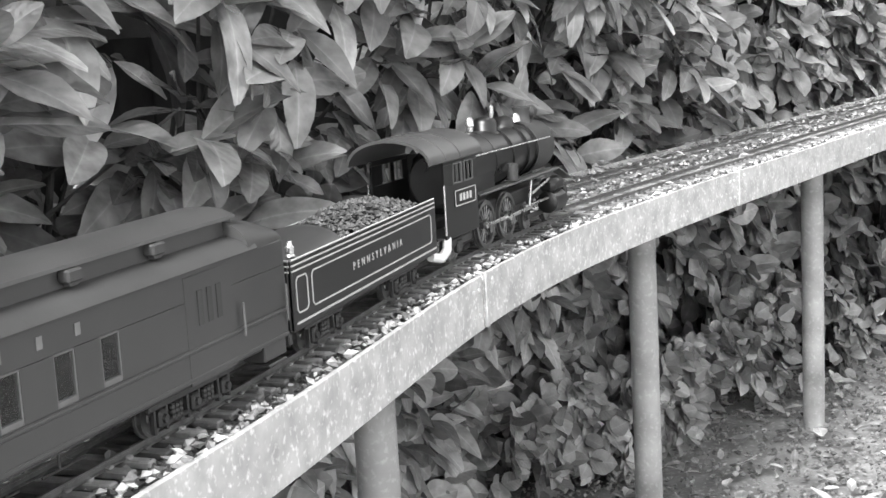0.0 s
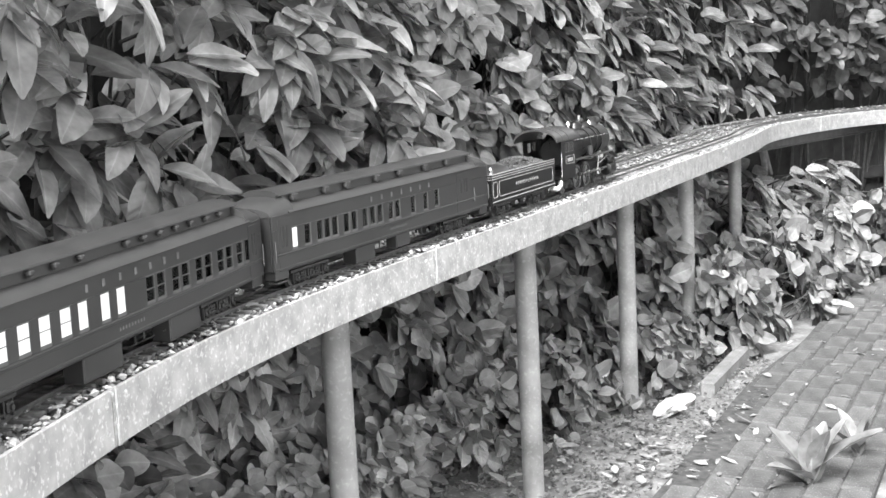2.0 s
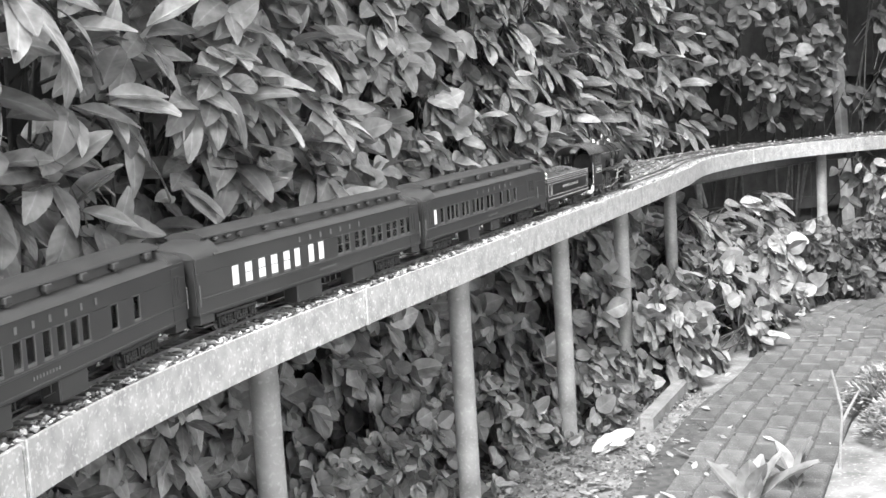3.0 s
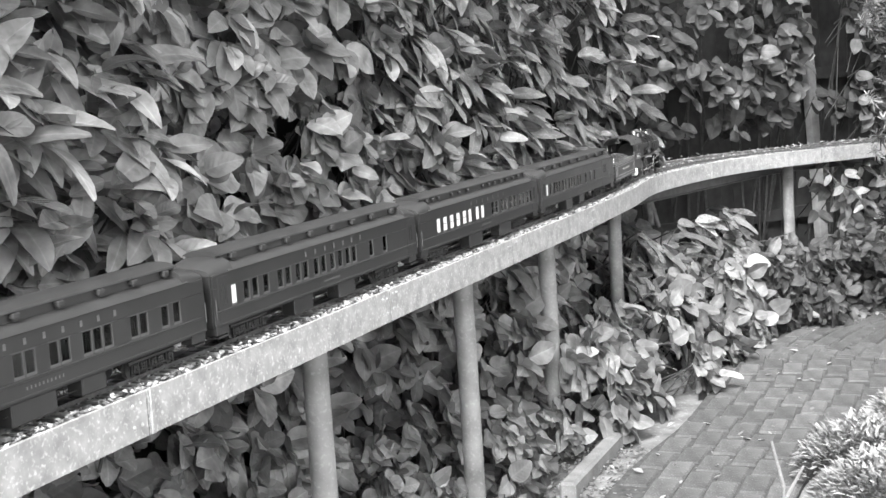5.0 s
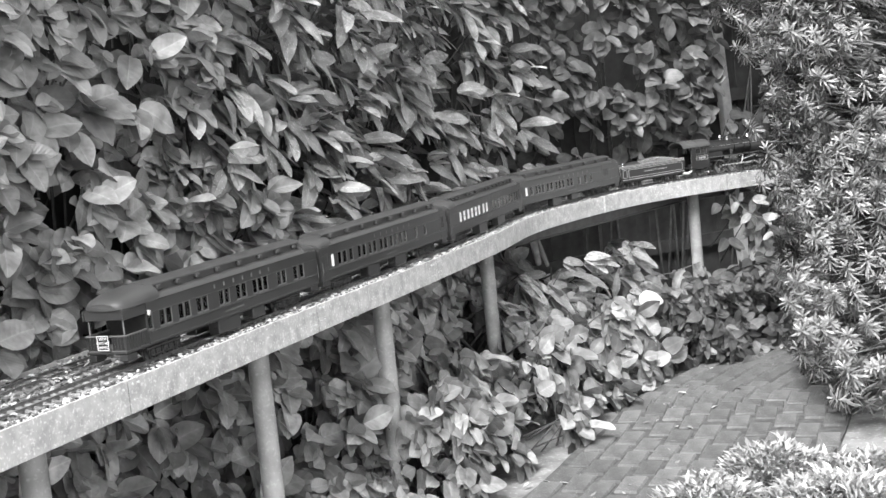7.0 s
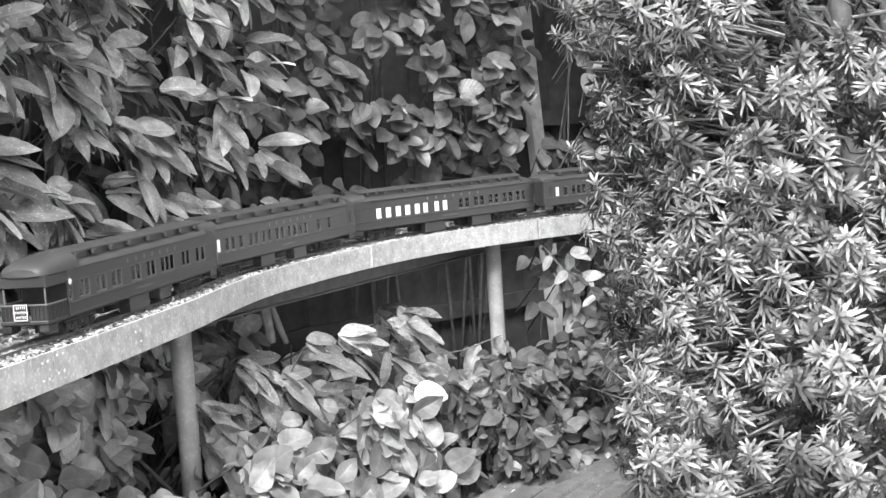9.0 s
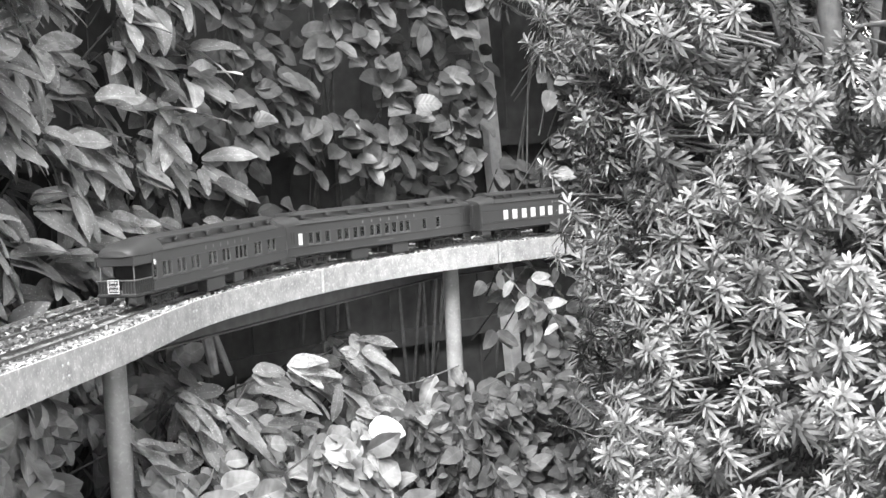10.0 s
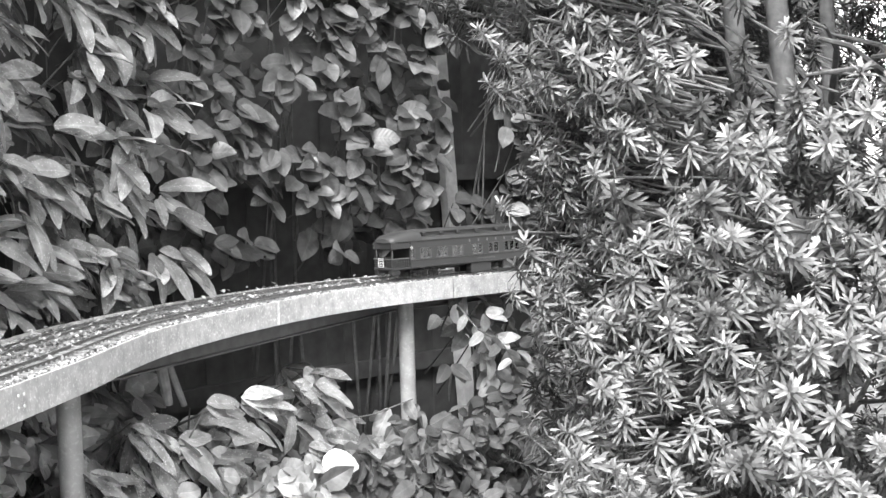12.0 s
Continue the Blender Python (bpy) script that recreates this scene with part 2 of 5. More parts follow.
# ---- the line of the railway ----
CONTROL = [(-3.1, -3.95), (-2.5, -2.9), (-1.9, -1.85), (-1.3, -0.75), (-0.759, 0.363), (-0.244, 1.51), (0.256, 2.657), (1.216, 3.987), (2.028, 5.064), (2.572, 5.777), (3.057, 6.439), (3.562, 7.151), (4.41, 7.792), (5.529, 8.083), (6.646, 8.407), (7.8, 8.8), (8.9, 9.3), (9.9, 9.9), (10.8, 10.7)]
DECK = 0.9      # height of the front edge
BACK = 0.40     # width of the deck
NEAR, FAR = 0.10, 0.285   # middles of the two tracks behind the front edge
GAUGE = 0.052


def spline(u):
    p = np.array([2 * np.array(CONTROL[0]) - CONTROL[1], *CONTROL, 2 * np.array(CONTROL[-1]) - CONTROL[-2]])
    u = np.clip(np.atleast_1d(u), 0, len(CONTROL) - 1 - 1e-6)
    i = np.floor(u).astype(int)
    t = (u - i)[:, None]
    a, b, c, e = p[i], p[i + 1], p[i + 2], p[i + 3]
    return 0.5 * (2 * b + (c - a) * t + (2 * a - 5 * b + 4 * c - e) * t * t + (3 * b - a - 3 * c + e) * t ** 3)


_u = np.linspace(0, len(CONTROL) - 1, 6000)
EDGE = spline(_u)
_t = np.gradient(EDGE, axis=0)
_t /= np.linalg.norm(_t, axis=1)[:, None]
LEFT = np.c_[-_t[:, 1], _t[:, 0]]
_mid = EDGE + NEAR * LEFT
ALONG = np.r_[0, np.cumsum(np.linalg.norm(np.diff(_mid, axis=0), axis=1))]
ALONG -= ALONG[np.argmin(abs(_u - 5))]


def at(s, off):
    """The place on the ground plan at s metres along the near track, off metres behind the deck's front edge."""
    return (float(np.interp(s, ALONG, EDGE[:, 0] + off * LEFT[:, 0])), float(np.interp(s, ALONG, EDGE[:, 1] + off * LEFT[:, 1])))


def heading(s):
    return math.atan2(float(np.interp(s, ALONG, _t[:, 1])), float(np.interp(s, ALONG, _t[:, 0])))


def strip(s0, s1, step, profile):
    """A body with the cross-section profile ((off, z) pairs) swept along the line."""
    g = Shape()
    n = max(2, int((s1 - s0) / step) + 1)
    rings = []
    for s in np.linspace(s0, s1, n):
        rings.append([(*at(s, o), z) for o, z in profile])
    return g.loft(rings)


# ---- ground ----
def build_ground():
    g = Shape()
    xs = [-400, -60, -12, *np.arange(-3, 12.01, 0.12), 20, 70, 400]
    ys = [-400, -60, -12, *np.arange(-3, 13.01, 0.12), 22, 70, 400]
    vs = []
    for y in ys:
        for x in xs:
            z = -0.012 + 0.022 * noise.noise(Vector((x * 1.7, y * 1.7, 0))) + 0.01 * noise.noise(Vector((x * 7, y * 7, 3)))
            vs.append((x, y, min(z, 0.004) if abs(x) < 13 else -0.02))
    w = len(xs)
    g.add(vs, [(j * w + i, j * w + i + 1, (j + 1) * w + i + 1, (j + 1) * w + i) for j in range(len(ys) - 1) for i in range(w - 1)])
    ob = new("ground", g.mesh("ground", DIRT, True, False))
    tagged(ob, "bare trodden garden soil with bits of litter", "ground", kind="structure")


build_ground()


# ---- elevated deck ----
S0, S1 = -5.6, 14.9
JOINTS = [-4.4, -3.2, -1.95, -0.7, 0.837, 2.193, 3.30, 4.30, 5.28, 7.498, 8.575, 10.1, 11.5, 12.9]


def build_deck():
    deck = thing("railway_deck", "raised model railway deck edged with galvanised steel strip", "trestle")
    part("deck_board", strip(S0, S1, 0.1, [(0.004, DECK - 0.03), (0.004, DECK - 0.012), (BACK, DECK - 0.012), (BACK, DECK - 0.03)]), BOARD, deck, "grey deck boarding under the ballast")
    ends = [S0, *JOINTS, S1]
    for a, b in zip(ends, ends[1:]):
        a, b = a + 0.0025, b - 0.0025
        part("fascia", strip(a, b, 0.08, [(-0.003, DECK - 0.085), (-0.003, DECK - 0.001), (-0.0015, DECK), (0.003, DECK), (0.003, DECK - 0.079), (0.03, DECK - 0.081), (0.03, DECK - 0.085)]),
             GALV, deck, "mottled galvanised steel edging strip")
        part("rear_fascia", strip(a, b, 0.1, [(BACK, DECK - 0.085), (BACK, DECK), (BACK + 0.005, DECK), (BACK + 0.005, DECK - 0.085)]), GALV, deck)
    cover = Shape().box((0, 0, 0), (0.011, 0.004, 0.088), 0.001).mesh("joint_strip", GALV)
    for j in (0.837, 2.193, 7.498, 8.575):
        part("joint_strip", cover, None, deck, "bent steel strip beside a joint", m=pose(*at(j + 0.012, -0.0052), DECK - 0.041, 0, 1.5, math.degrees(heading(j + 0.012))))
    rivet = Shape().lathe((0, 0, 0), (0, -1, 0), [(0, 0.0042), (0.0015, 0.004), (0.0028, 0.002)], 8).mesh("rivet", GALV, True)
    for j in JOINTS[4:12]:
        for ds in (-0.045, -0.02, 0.02, 0.045):
            for z in (-0.02, -0.06):
                h = heading(j + ds)
                part("rivet", rivet, None, deck, m=pose(*at(j + ds, -0.003), DECK + z + 0.006 * (ds > 0), 0, 0, math.degrees(h)))
    for c in (5.7, 6.6):
        for ds in (-0.014, 0.014):
            for z in (-0.028, -0.056):
                part("rivet", rivet, None, deck, m=pose(*at(c + ds, -0.003), DECK + z, 0, 0, math.degrees(heading(c + ds))))
    return deck


deck = build_deck()


def build_post(s, off, r=0.033):
    x, y = at(s, off)
    p = thing("trestle_post", "weathered galvanised pipe post standing in the soil", "post", "posts under the railway deck", m=pose(x, y, 0))
    part("pipe", Shape().lathe((0, 0, -0.15), (0, 0, 1), [(0, r), (0.6, r * 1.01), (0.15 + DECK - 0.06, r)], 24), PIPE, p, smooth=True)
    part("top_plate", Shape().box((0, 0, DECK - 0.055), (0.1, 0.1, 0.008), 0.002, pose(0, 0, 0, 0, 0, math.degrees(heading(s)))), PIPE, p)
    return p


POSTS = [(-4.6, .14), (-3.3, .14), (-2.0, .14), (-0.6, .14), (0.71, .14), (1.947, .14), (3.046, .10), (4.083, .10), (4.97, .10), (6.304, .14), (8.411, .12), (10.0, .14), (11.4, .14), (12.8, .14), (14.2, .14)]
for s, o in POSTS:
    build_post(s, o)


def build_beam(s0, s1, off):
    a, b = Vector((*at(s0, off), 0)), Vector((*at(s1, off), 0))
    d = b - a
    m = pose(*((a + b) / 2)[:2], DECK - 0.105, 0, 0, math.degrees(math.atan2(d.y, d.x)))
    g = Shape().box((0, 0, 0.038), (d.length, 0.05, 0.006), 0.001).box((0, 0, -0.038), (d.length, 0.05, 0.006), 0.001).box((0, 0, 0), (d.length, 0.006, 0.074), 0.001)
    ob = new("support_beam", g.mesh("support_beam", BEAM))
    ob.matrix_basis = m
    tagged(ob, "dark steel beam running straight under the curved deck", "beam", "beams under the deck")


for a, b in ((6.304, 8.411), (8.411, 10.0), (10.0, 11.4)):
    build_beam(a, b, 0.26)


# ---- tracks and ballast ----
def build_track(off, label):
    tr = thing("railway_track", label, "track", "model railway tracks")
    for k in (-1, 1):
        c = off + k * GAUGE / 2
        z = DECK - 0.002
        part("rail", strip(S0, S1, 0.06, [(c - 0.0032, z), (c - 0.0032, z + 0.0012), (c - 0.0008, z + 0.002), (c - 0.0008, z + 0.006), (c - 0.0016, z + 0.0066), (c - 0.0016, z + 0.0084),
                                          (c + 0.0016, z + 0.0084), (c + 0.0016, z + 0.0066), (c + 0.0008, z + 0.006), (c + 0.0008, z + 0.002), (c + 0.0032, z + 0.0012), (c + 0.0032, z)]), RAIL, tr, "thin steel rail")
    tie = Shape().box((0, 0, 0), (0.0135, 0.112, 0.008), 0.0015)
    for k in (-1, 1):
        tie.box((0, k * (GAUGE / 2 + 0.004), 0.0052), (0.008, 0.006, 0.004), 0.001)
    me = tie.mesh("sleeper", SLEEPER)
    pitch, rest = 0.031, Shape()
    rnd = random.Random(3)
    for k in range(int((S1 - S0) / pitch)):
        s = S0 + k * pitch
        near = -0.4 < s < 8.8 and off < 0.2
        m = pose(*at(s, off), DECK - 0.006 + rnd.uniform(-0.0008, 0.0008), 0, 0, math.degrees(heading(s)) + rnd.uniform(-2, 2))
        if near:
            part("sleeper", me, None, tr, m=m)
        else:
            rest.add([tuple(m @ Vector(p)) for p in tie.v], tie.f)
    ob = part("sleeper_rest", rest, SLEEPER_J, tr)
    ob["kind"] = "stuff"


build_track(NEAR, "near track of narrow rails on plastic sleepers in ballast")
build_track(FAR, "rear track half buried in ballast and leaf litter")


def stone_set(name, label, mat, count, size, rule, seed, cat="ballast"):
    rnd = random.Random(seed)
    g = Shape()
    base = [(1, 0, 0), (-1, 0, 0), (0, 1, 0), (0, -1, 0), (0, 0, 1), (0, 0, -1)]
    fs = [(0, 2, 4), (2, 1, 4), (1, 3, 4), (3, 0, 4), (2, 0, 5), (1, 2, 5), (3, 1, 5), (0, 3, 5)]
    for _ in range(count):
        x, y, z = rule(rnd)
        r = size * rnd.uniform(0.5, 1.35)
        m = Matrix.Translation((x, y, z)) @ Euler([rnd.uniform(-0.5, 0.5), rnd.uniform(-0.5, 0.5), rnd.uniform(0, 6.3)]).to_matrix().to_4x4()
        sx, sy, sz = rnd.uniform(0.7, 1.4), rnd.uniform(0.6, 1.1), rnd.uniform(0.35, 0.8)
        vs = []
        for p in base:
            q = Vector((p[0] * sx + rnd.uniform(-.25, .25), p[1] * sy + rnd.uniform(-.25, .25), p[2] * sz + rnd.uniform(-.2, .2))) * r
            vs.append(tuple(m @ q))
        g.add(vs, fs)
    ob = new(name, g.mesh(name, mat, False, False))
    tagged(ob, label, cat, kind="stuff")


def on_deck(lo, hi, s0=-1.0, s1=10.5):
    def rule(rnd):
        s = rnd.uniform(s0, s1)
        o = rnd.uniform(lo, hi)
        return (*at(s, o), DECK - 0.013 + rnd.uniform(0, 0.006))
    return rule


def near_edge(rnd):
    s = rnd.uniform(-1, 10.5)
    o = abs(rnd.gauss(0, 0.016)) + 0.006
    if rnd.random() < 0.42:
        o = rnd.uniform(0.15, 0.385)
    return (*at(s, min(o, BACK - 0.01)), DECK - 0.004 + rnd.uniform(0, 0.007))


stone_set("ballast", "loose grey ballast chippings between the rails", GRAVEL, 15000, 0.0068, on_deck(0.006, BACK - 0.006), 1)
stone_set("pale_chippings", "pale chippings and dry litter along the deck edge", CHIP, 3200, 0.0066, near_edge, 2)
stone_set("dark_chippings", "dark chippings beside the near rail", COAL, 4200, 0.0075, on_deck(0.01, 0.06), 5)


# ---- brick path, kerb, stone ----
def build_path():
    bed = Shape()
    rings = []
    lo = lambda s: -0.26 - 0.22 * min(1, max(0, (s - 4.6) / 2.5))
    wide = lambda s: 0.62 + 0.4 * min(1, max(0, (s - 4.8) / 0.8))
    for s in np.linspace(2.2, 10.5, 90):
        wob = 0.03 * noise.noise(Vector((s * 2, 0, 0)))
        rings.append([(*at(s, lo(s) + wob), -0.03), (*at(s, lo(s) + wob), 0.006), (*at(s, lo(s) - wide(s)), 0.006), (*at(s, lo(s) - wide(s)), -0.03)])
    bed.loft(rings)
    path = new("pavement", bed.mesh("pavement", JOINT))
    tagged(path, "worn brick garden path with sunken joints", "path", kind="structure")
    brick = Shape().box((0, 0, 0), (0.196, 0.094, 0.03), 0.007).mesh("brick", BRICK)
    rnd = random.Random(8)
    for row in range(10):
        k = 0
        s = (2.3 if row < 6 else 5.0 + 0.2 * (row - 6)) + 0.1 * (row % 2)
        while s < 9.9 and k < 48:
            o = lo(s) - 0.07 - row * 0.1
            if not (row == 0 and s < 4.4 and rnd.random() < 0.7):
                h = math.degrees(heading(s)) + rnd.uniform(-1.6, 1.6)
                part("brick", brick, None, path, m=pose(*at(s, o + rnd.uniform(-.004, .004)), -0.001 + rnd.uniform(-.004, .003), rnd.uniform(-1, 1), rnd.uniform(-1, 1), h))
            s += 0.204 + rnd.uniform(0, 0.006)
            k += 1


build_path()


def build_kerb():
    g = Shape()
    a, b = Vector((*at(4.35, -0.13), 0)), Vector((*at(5.0, -0.13), 0))
    d = b - a
    g.box((0, 0, 0), (d.length, 0.06, 0.09), 0.01)
    ob = new("kerb_stone", g.mesh("kerb_stone", KERB))
    ob.matrix_basis = pose(*((a + b) / 2)[:2], 0.005, 0, 0, math.degrees(math.atan2(d.y, d.x)))
    tagged(ob, "narrow concrete kerb sunk beside the brick path", "kerb")
    w = Shape()
    rnd = random.Random(4)
    rings = []
    for i in range(9):
        t = i / 8
        r = 0.034 * math.sin(math.pi * (0.08 + 0.84 * t)) ** 0.5 + rnd.uniform(-.004, .004)
        rings.append([(-0.14 + 0.28 * t, (r * 1.2 + rnd.uniform(-.006, .006)) * math.cos(a2), r * 0.8 * math.sin(a2)) for a2 in np.linspace(0, 2 * math.pi, 9)[:-1]])
    w.loft(rings)
    ob = new("white_stone", w.mesh("white_stone", MARBLE, True))
    ob.matrix_basis = pose(*at(4.12, -0.06), 0.012, 0, 0, 40)
    tagged(ob, "long white stone lying at the foot of a post", "stone")


build_kerb()


# ---- foliage ----
def leaf_shape(length, width, droop=0.25, fold=0.25, n=7, peak=0.9):
    """A pointed leaf blade along +x from the origin, normal +z, folded along its midrib, tip drooping."""
    vs, fs = [], []
    for i in range(n + 1):
        t = i / n
        w = width * 0.5 * max(0.0, math.sin(math.pi * (0.02 + 0.97 * t) ** peak)) ** 0.72 + 0.0005
        x, z = length * t, -droop * length * t * t
        wave = 0.05 * width * math.sin(8 * t + length * 90)
        vs += [(x, -w, z + fold * w + wave), (x, 0, z), (x, w, z + fold * w - wave)]
    for i in range(n):
        a = 3 * i
        fs += [(a, a + 3, a + 4, a + 1), (a + 1, a + 4, a + 5, a + 2)]
    return vs, fs, [(i / n, q) for i in range(n + 1) for q in (0.0, 0.5, 1.0)]


HABIT = {  # reach out, along (lo, hi), up (lo, hi), face up, face out
    "laurel": (0.15, 0.75, -1.3, 1.3, -0.75, 0.45, 1.0, 1.0),
    "aucuba": (0.15, 0.7, -0.6, 1.25, -0.85, 0.2, 0.8, 1.0),
    "climber": (0.1, 0.5, -1.1, 1.1, -0.85, 0.25, 0.65, 1.05),
}


def spray(rnd, centre, outw, habit, count, size):
    """Poses of the leaves on one twig's end: blades turned to the light."""
    o0, o1, a0, a1, z0, z1, fu, fo = HABIT[habit]
    along = Vector((-outw.y, outw.x, 0))
    up = Vector((0, 0, 1))
    lean = rnd.uniform(-.3, .3)
    out = []
    for k in range(count):
        d = (outw * rnd.uniform(o0, o1) + along * (rnd.uniform(a0, a1) + lean) + up * rnd.uniform(z0, z1)).normalized()
        nrm = outw * fo + up * fu + Vector((rnd.uniform(-.45, .45), rnd.uniform(-.45, .45), rnd.uniform(-.3, .3)))
        nrm = nrm - nrm.dot(d) * d
        if nrm.length < 0.05:
            nrm = up - up.dot(d) * d
        nrm.normalize()
        m = Matrix((d, nrm.cross(d), nrm)).transposed().to_4x4()
        m.translation = centre + d * size * 0.12 + Vector((0, 0, rnd.uniform(-.2, .2) * size))
        out.append(m)
    return out


def bush(name, label, category, s_range, z_range, surf, mat, mat_near, size, count, per, seed, near_count=150, stem_count=26, depth=0.22, group="", habit="climber", shape=(0.40, 0.25), peak=0.9, gaps=0.12, clear=None):
    """A leafy shrub along the line: surf(s, z) gives its face, off metres behind the deck's edge."""
    rnd = random.Random(seed)
    x0, y0 = at(sum(s_range) / 2, surf(sum(s_range) / 2, 0) + 0.25)
    root = thing(name, label, category, group, m=pose(x0, y0, 0))
    back = root.matrix_basis.inverted()
    wr, dr = shape
    forms = [leaf_shape(size * k, size * k * wr * q, dr * e, f, peak=peak) for k, q, e, f in ((1, 1, 1, .2), (1.15, .9, 1.5, .12), (0.8, 1.1, .7, .3), (0.95, 1, 1.9, .15), (1.05, .85, .4, .35))]
    near = []
    for vs, fs, uv in forms:
        near.append(Shape().add(vs, fs, uv).mesh("leaf", mat_near, True, False))
    rest, made, stems = Shape(), 0, Shape()
    for k in range(count):
        s, z = rnd.uniform(*s_range), rnd.uniform(*z_range)
        dep = abs(rnd.gauss(0, depth)) * (0.3 if k % 3 else 1.4)
        if clear and clear[0] < s < clear[1] and z < 2.2 and k % 7:
            continue
        bul = 0.09 * noise.noise(Vector((s * 2.2, z * 2.2, seed))) + 0.05 * noise.noise(Vector((s * 6, z * 6, seed + 5)))
        hole = noise.noise(Vector((s * 3.4 + 7, z * 3.4, seed * 1.7)))
        if hole > gaps and k % 8:
            dep += 0.16 + 0.1 * rnd.random()
        o = surf(s, z) + dep + bul
        h = heading(s)
        outw = Vector((math.sin(h), -math.cos(h), 0))
        c = Vector((*at(s, o), z))
        axis = outw * rnd.uniform(0.5, 1.0) + Vector((rnd.uniform(-.5, .5), rnd.uniform(-.5, .5), rnd.uniform(-0.1, 0.8)))
        if k < stem_count * 8:
            q = c - axis.normalized() * rnd.uniform(0.15, 0.3) - Vector((0, 0, rnd.uniform(0.05, 0.2)))
            stems.tube(back @ q, back @ c, 0.005, 0.0025, 5, False)
        for m in spray(rnd, c, outw, habit, per, size):
            i = rnd.randrange(len(forms))
            sc = rnd.uniform(0.65, 1.15)
            mm = back @ m @ Matrix.Diagonal((sc, sc, sc, 1))
            if dep < 0.09 and made < near_count and k % 2 == 0:
                part("leaf", near[i], None, root, m=mm)
                made += 1
            else:
                rest.add([tuple(mm @ Vector(p)) for p in forms[i][0]], forms[i][1], forms[i][2])
    for k in range(stem_count):
        s = rnd.uniform(*s_range)
        b = Vector((*at(s, surf(s, 0.0) + 0.3 + rnd.uniform(0, 0.2)), -0.03))
        top = Vector((*at(s + rnd.uniform(-.3, .3), surf(s, z_range[1] * 0.7) + 0.2), z_range[1] * rnd.uniform(0.55, 0.95)))
        mid = (b + top) / 2 + Vector((rnd.uniform(-.1, .1), rnd.uniform(-.1, .1), 0))
        stems.tube(back @ b, back @ mid, 0.009, 0.007, 6, False).tube(back @ mid, back @ top, 0.007, 0.003, 6, False)
    part("branch", stems.mesh("branch", CANE, True, False), None, root, "thin dark branches")["kind"] = "stuff"
    ob = part("foliage", rest.mesh("foliage", mat, True, False), None, root)
    ob["kind"] = "stuff"
    return root


def lerp(x, xs, ys):
    return float(np.interp(x, xs, ys))


def upper(base, over=0.0):
    return lambda s, z: base + over * min(1, max(0, (z - 0.9) / 0.6)) + (0.06 if z < 1.0 else 0)


def lower(s, z):
    foot = lerp(s, [0, 3.0, 3.7, 4.8, 6.0, 7.4, 8.2], [0.62, 0.72, 0.50, 0.16, 0.16, 0.30, 0.6])
    return foot + 0.10 * max(0, z - 0.3)


H1 = "hedge along the railway"
bush("laurel_bush", "tall laurel bush with large glossy leaves", "shrub", (-2.6, 0.9), (0.75, 2.1), upper(0.50, -0.03), LAUREL, LAUREL_O, 0.15, 560, 5, 11, 220, group=H1, habit="laurel", shape=(0.46, 0.28), peak=1.05, gaps=0.1)
bush("laurel_bush", "glossy laurel bush leaning over the rear track", "shrub", (0.8, 2.9), (0.8, 2.2), upper(0.43, -0.03), LAUREL, LAUREL_O, 0.15, 470, 5, 12, 220, group=H1, habit="laurel", shape=(0.46, 0.28), peak=1.05, gaps=0.22)
bush("climber", "dense small-leaved climber behind the railway", "climber", (2.5, 5.0), (0.82, 2.5), upper(0.46, 0.06), CLIMBER, CLIMBER_O, 0.118, 720, 6, 13, 220, group=H1, shape=(0.76, 0.2), peak=0.8)
bush("aucuba_bush", "spotted aucuba bush with long hanging leaves", "shrub", (4.6, 7.6), (0.85, 2.6), upper(0.46, 0.02), AUCUBA, AUCUBA_O, 0.175, 560, 5, 14, 220, group=H1, habit="aucuba", shape=(0.44, 0.22))
bush("climber", "broad-leaved climber hanging over the dark fence", "climber", (7.4, 10.6), (1.0, 2.8), upper(0.56, -0.06), SHADED_CLIMBER, SHADED_CLIMBER_O, 0.118, 640, 4, 15, 220, group=H1, shape=(0.76, 0.15), depth=0.12, peak=0.8, gaps=0.1, clear=(9.0, 9.5))
bush("laurel_bush", "shaded laurel growing under the railway deck", "shrub", (-1.0, 2.6), (0.08, 0.8), lower, LAUREL, LAUREL_O, 0.13, 480, 5, 16, 130, 6, group=H1, habit="laurel", peak=1.0, gaps=0.5)
bush("bramble_bush", "low leafy shrub under the railway deck", "shrub", (0.2, 5.2), (0.08, 0.8), lower, CLIMBER, CLIMBER_O, 0.11, 1150, 5, 17, 240, 12, group=H1, shape=(0.8, 0.15), peak=0.8)
bush("leafy_shrub", "broad-leaved shrub growing round the trestle posts", "shrub", (4.9, 7.2), (0.05, 0.78), lambda s, z: (lower(s, z) + 0.07) if z > 0.42 else (lower(s, z) - lerp(s, [5.0, 6.0, 7.2], [0.14, 0.34, 0.60]) - 0.45 * (0.42 - z)), CLIMBER, CLIMBER_O, 0.108, 720, 5, 18, 240, group=H1, shape=(0.82, 0.15), depth=0.14, peak=0.8)
bush("aucuba_bush", "pale spotted aucuba pushing out under the deck", "shrub", (6.35, 8.05), (0.08, 0.62), lambda s, z: lerp(s, [6.3, 7.2, 8.1], [0.08, -0.12, -0.02]) + 0.25 * max(0, z - 0.3), AUCUBA, AUCUBA_O, 0.17, 80, 5, 19, 220, 14, group=H1, habit="aucuba", shape=(0.47, 0.2), depth=0.12)
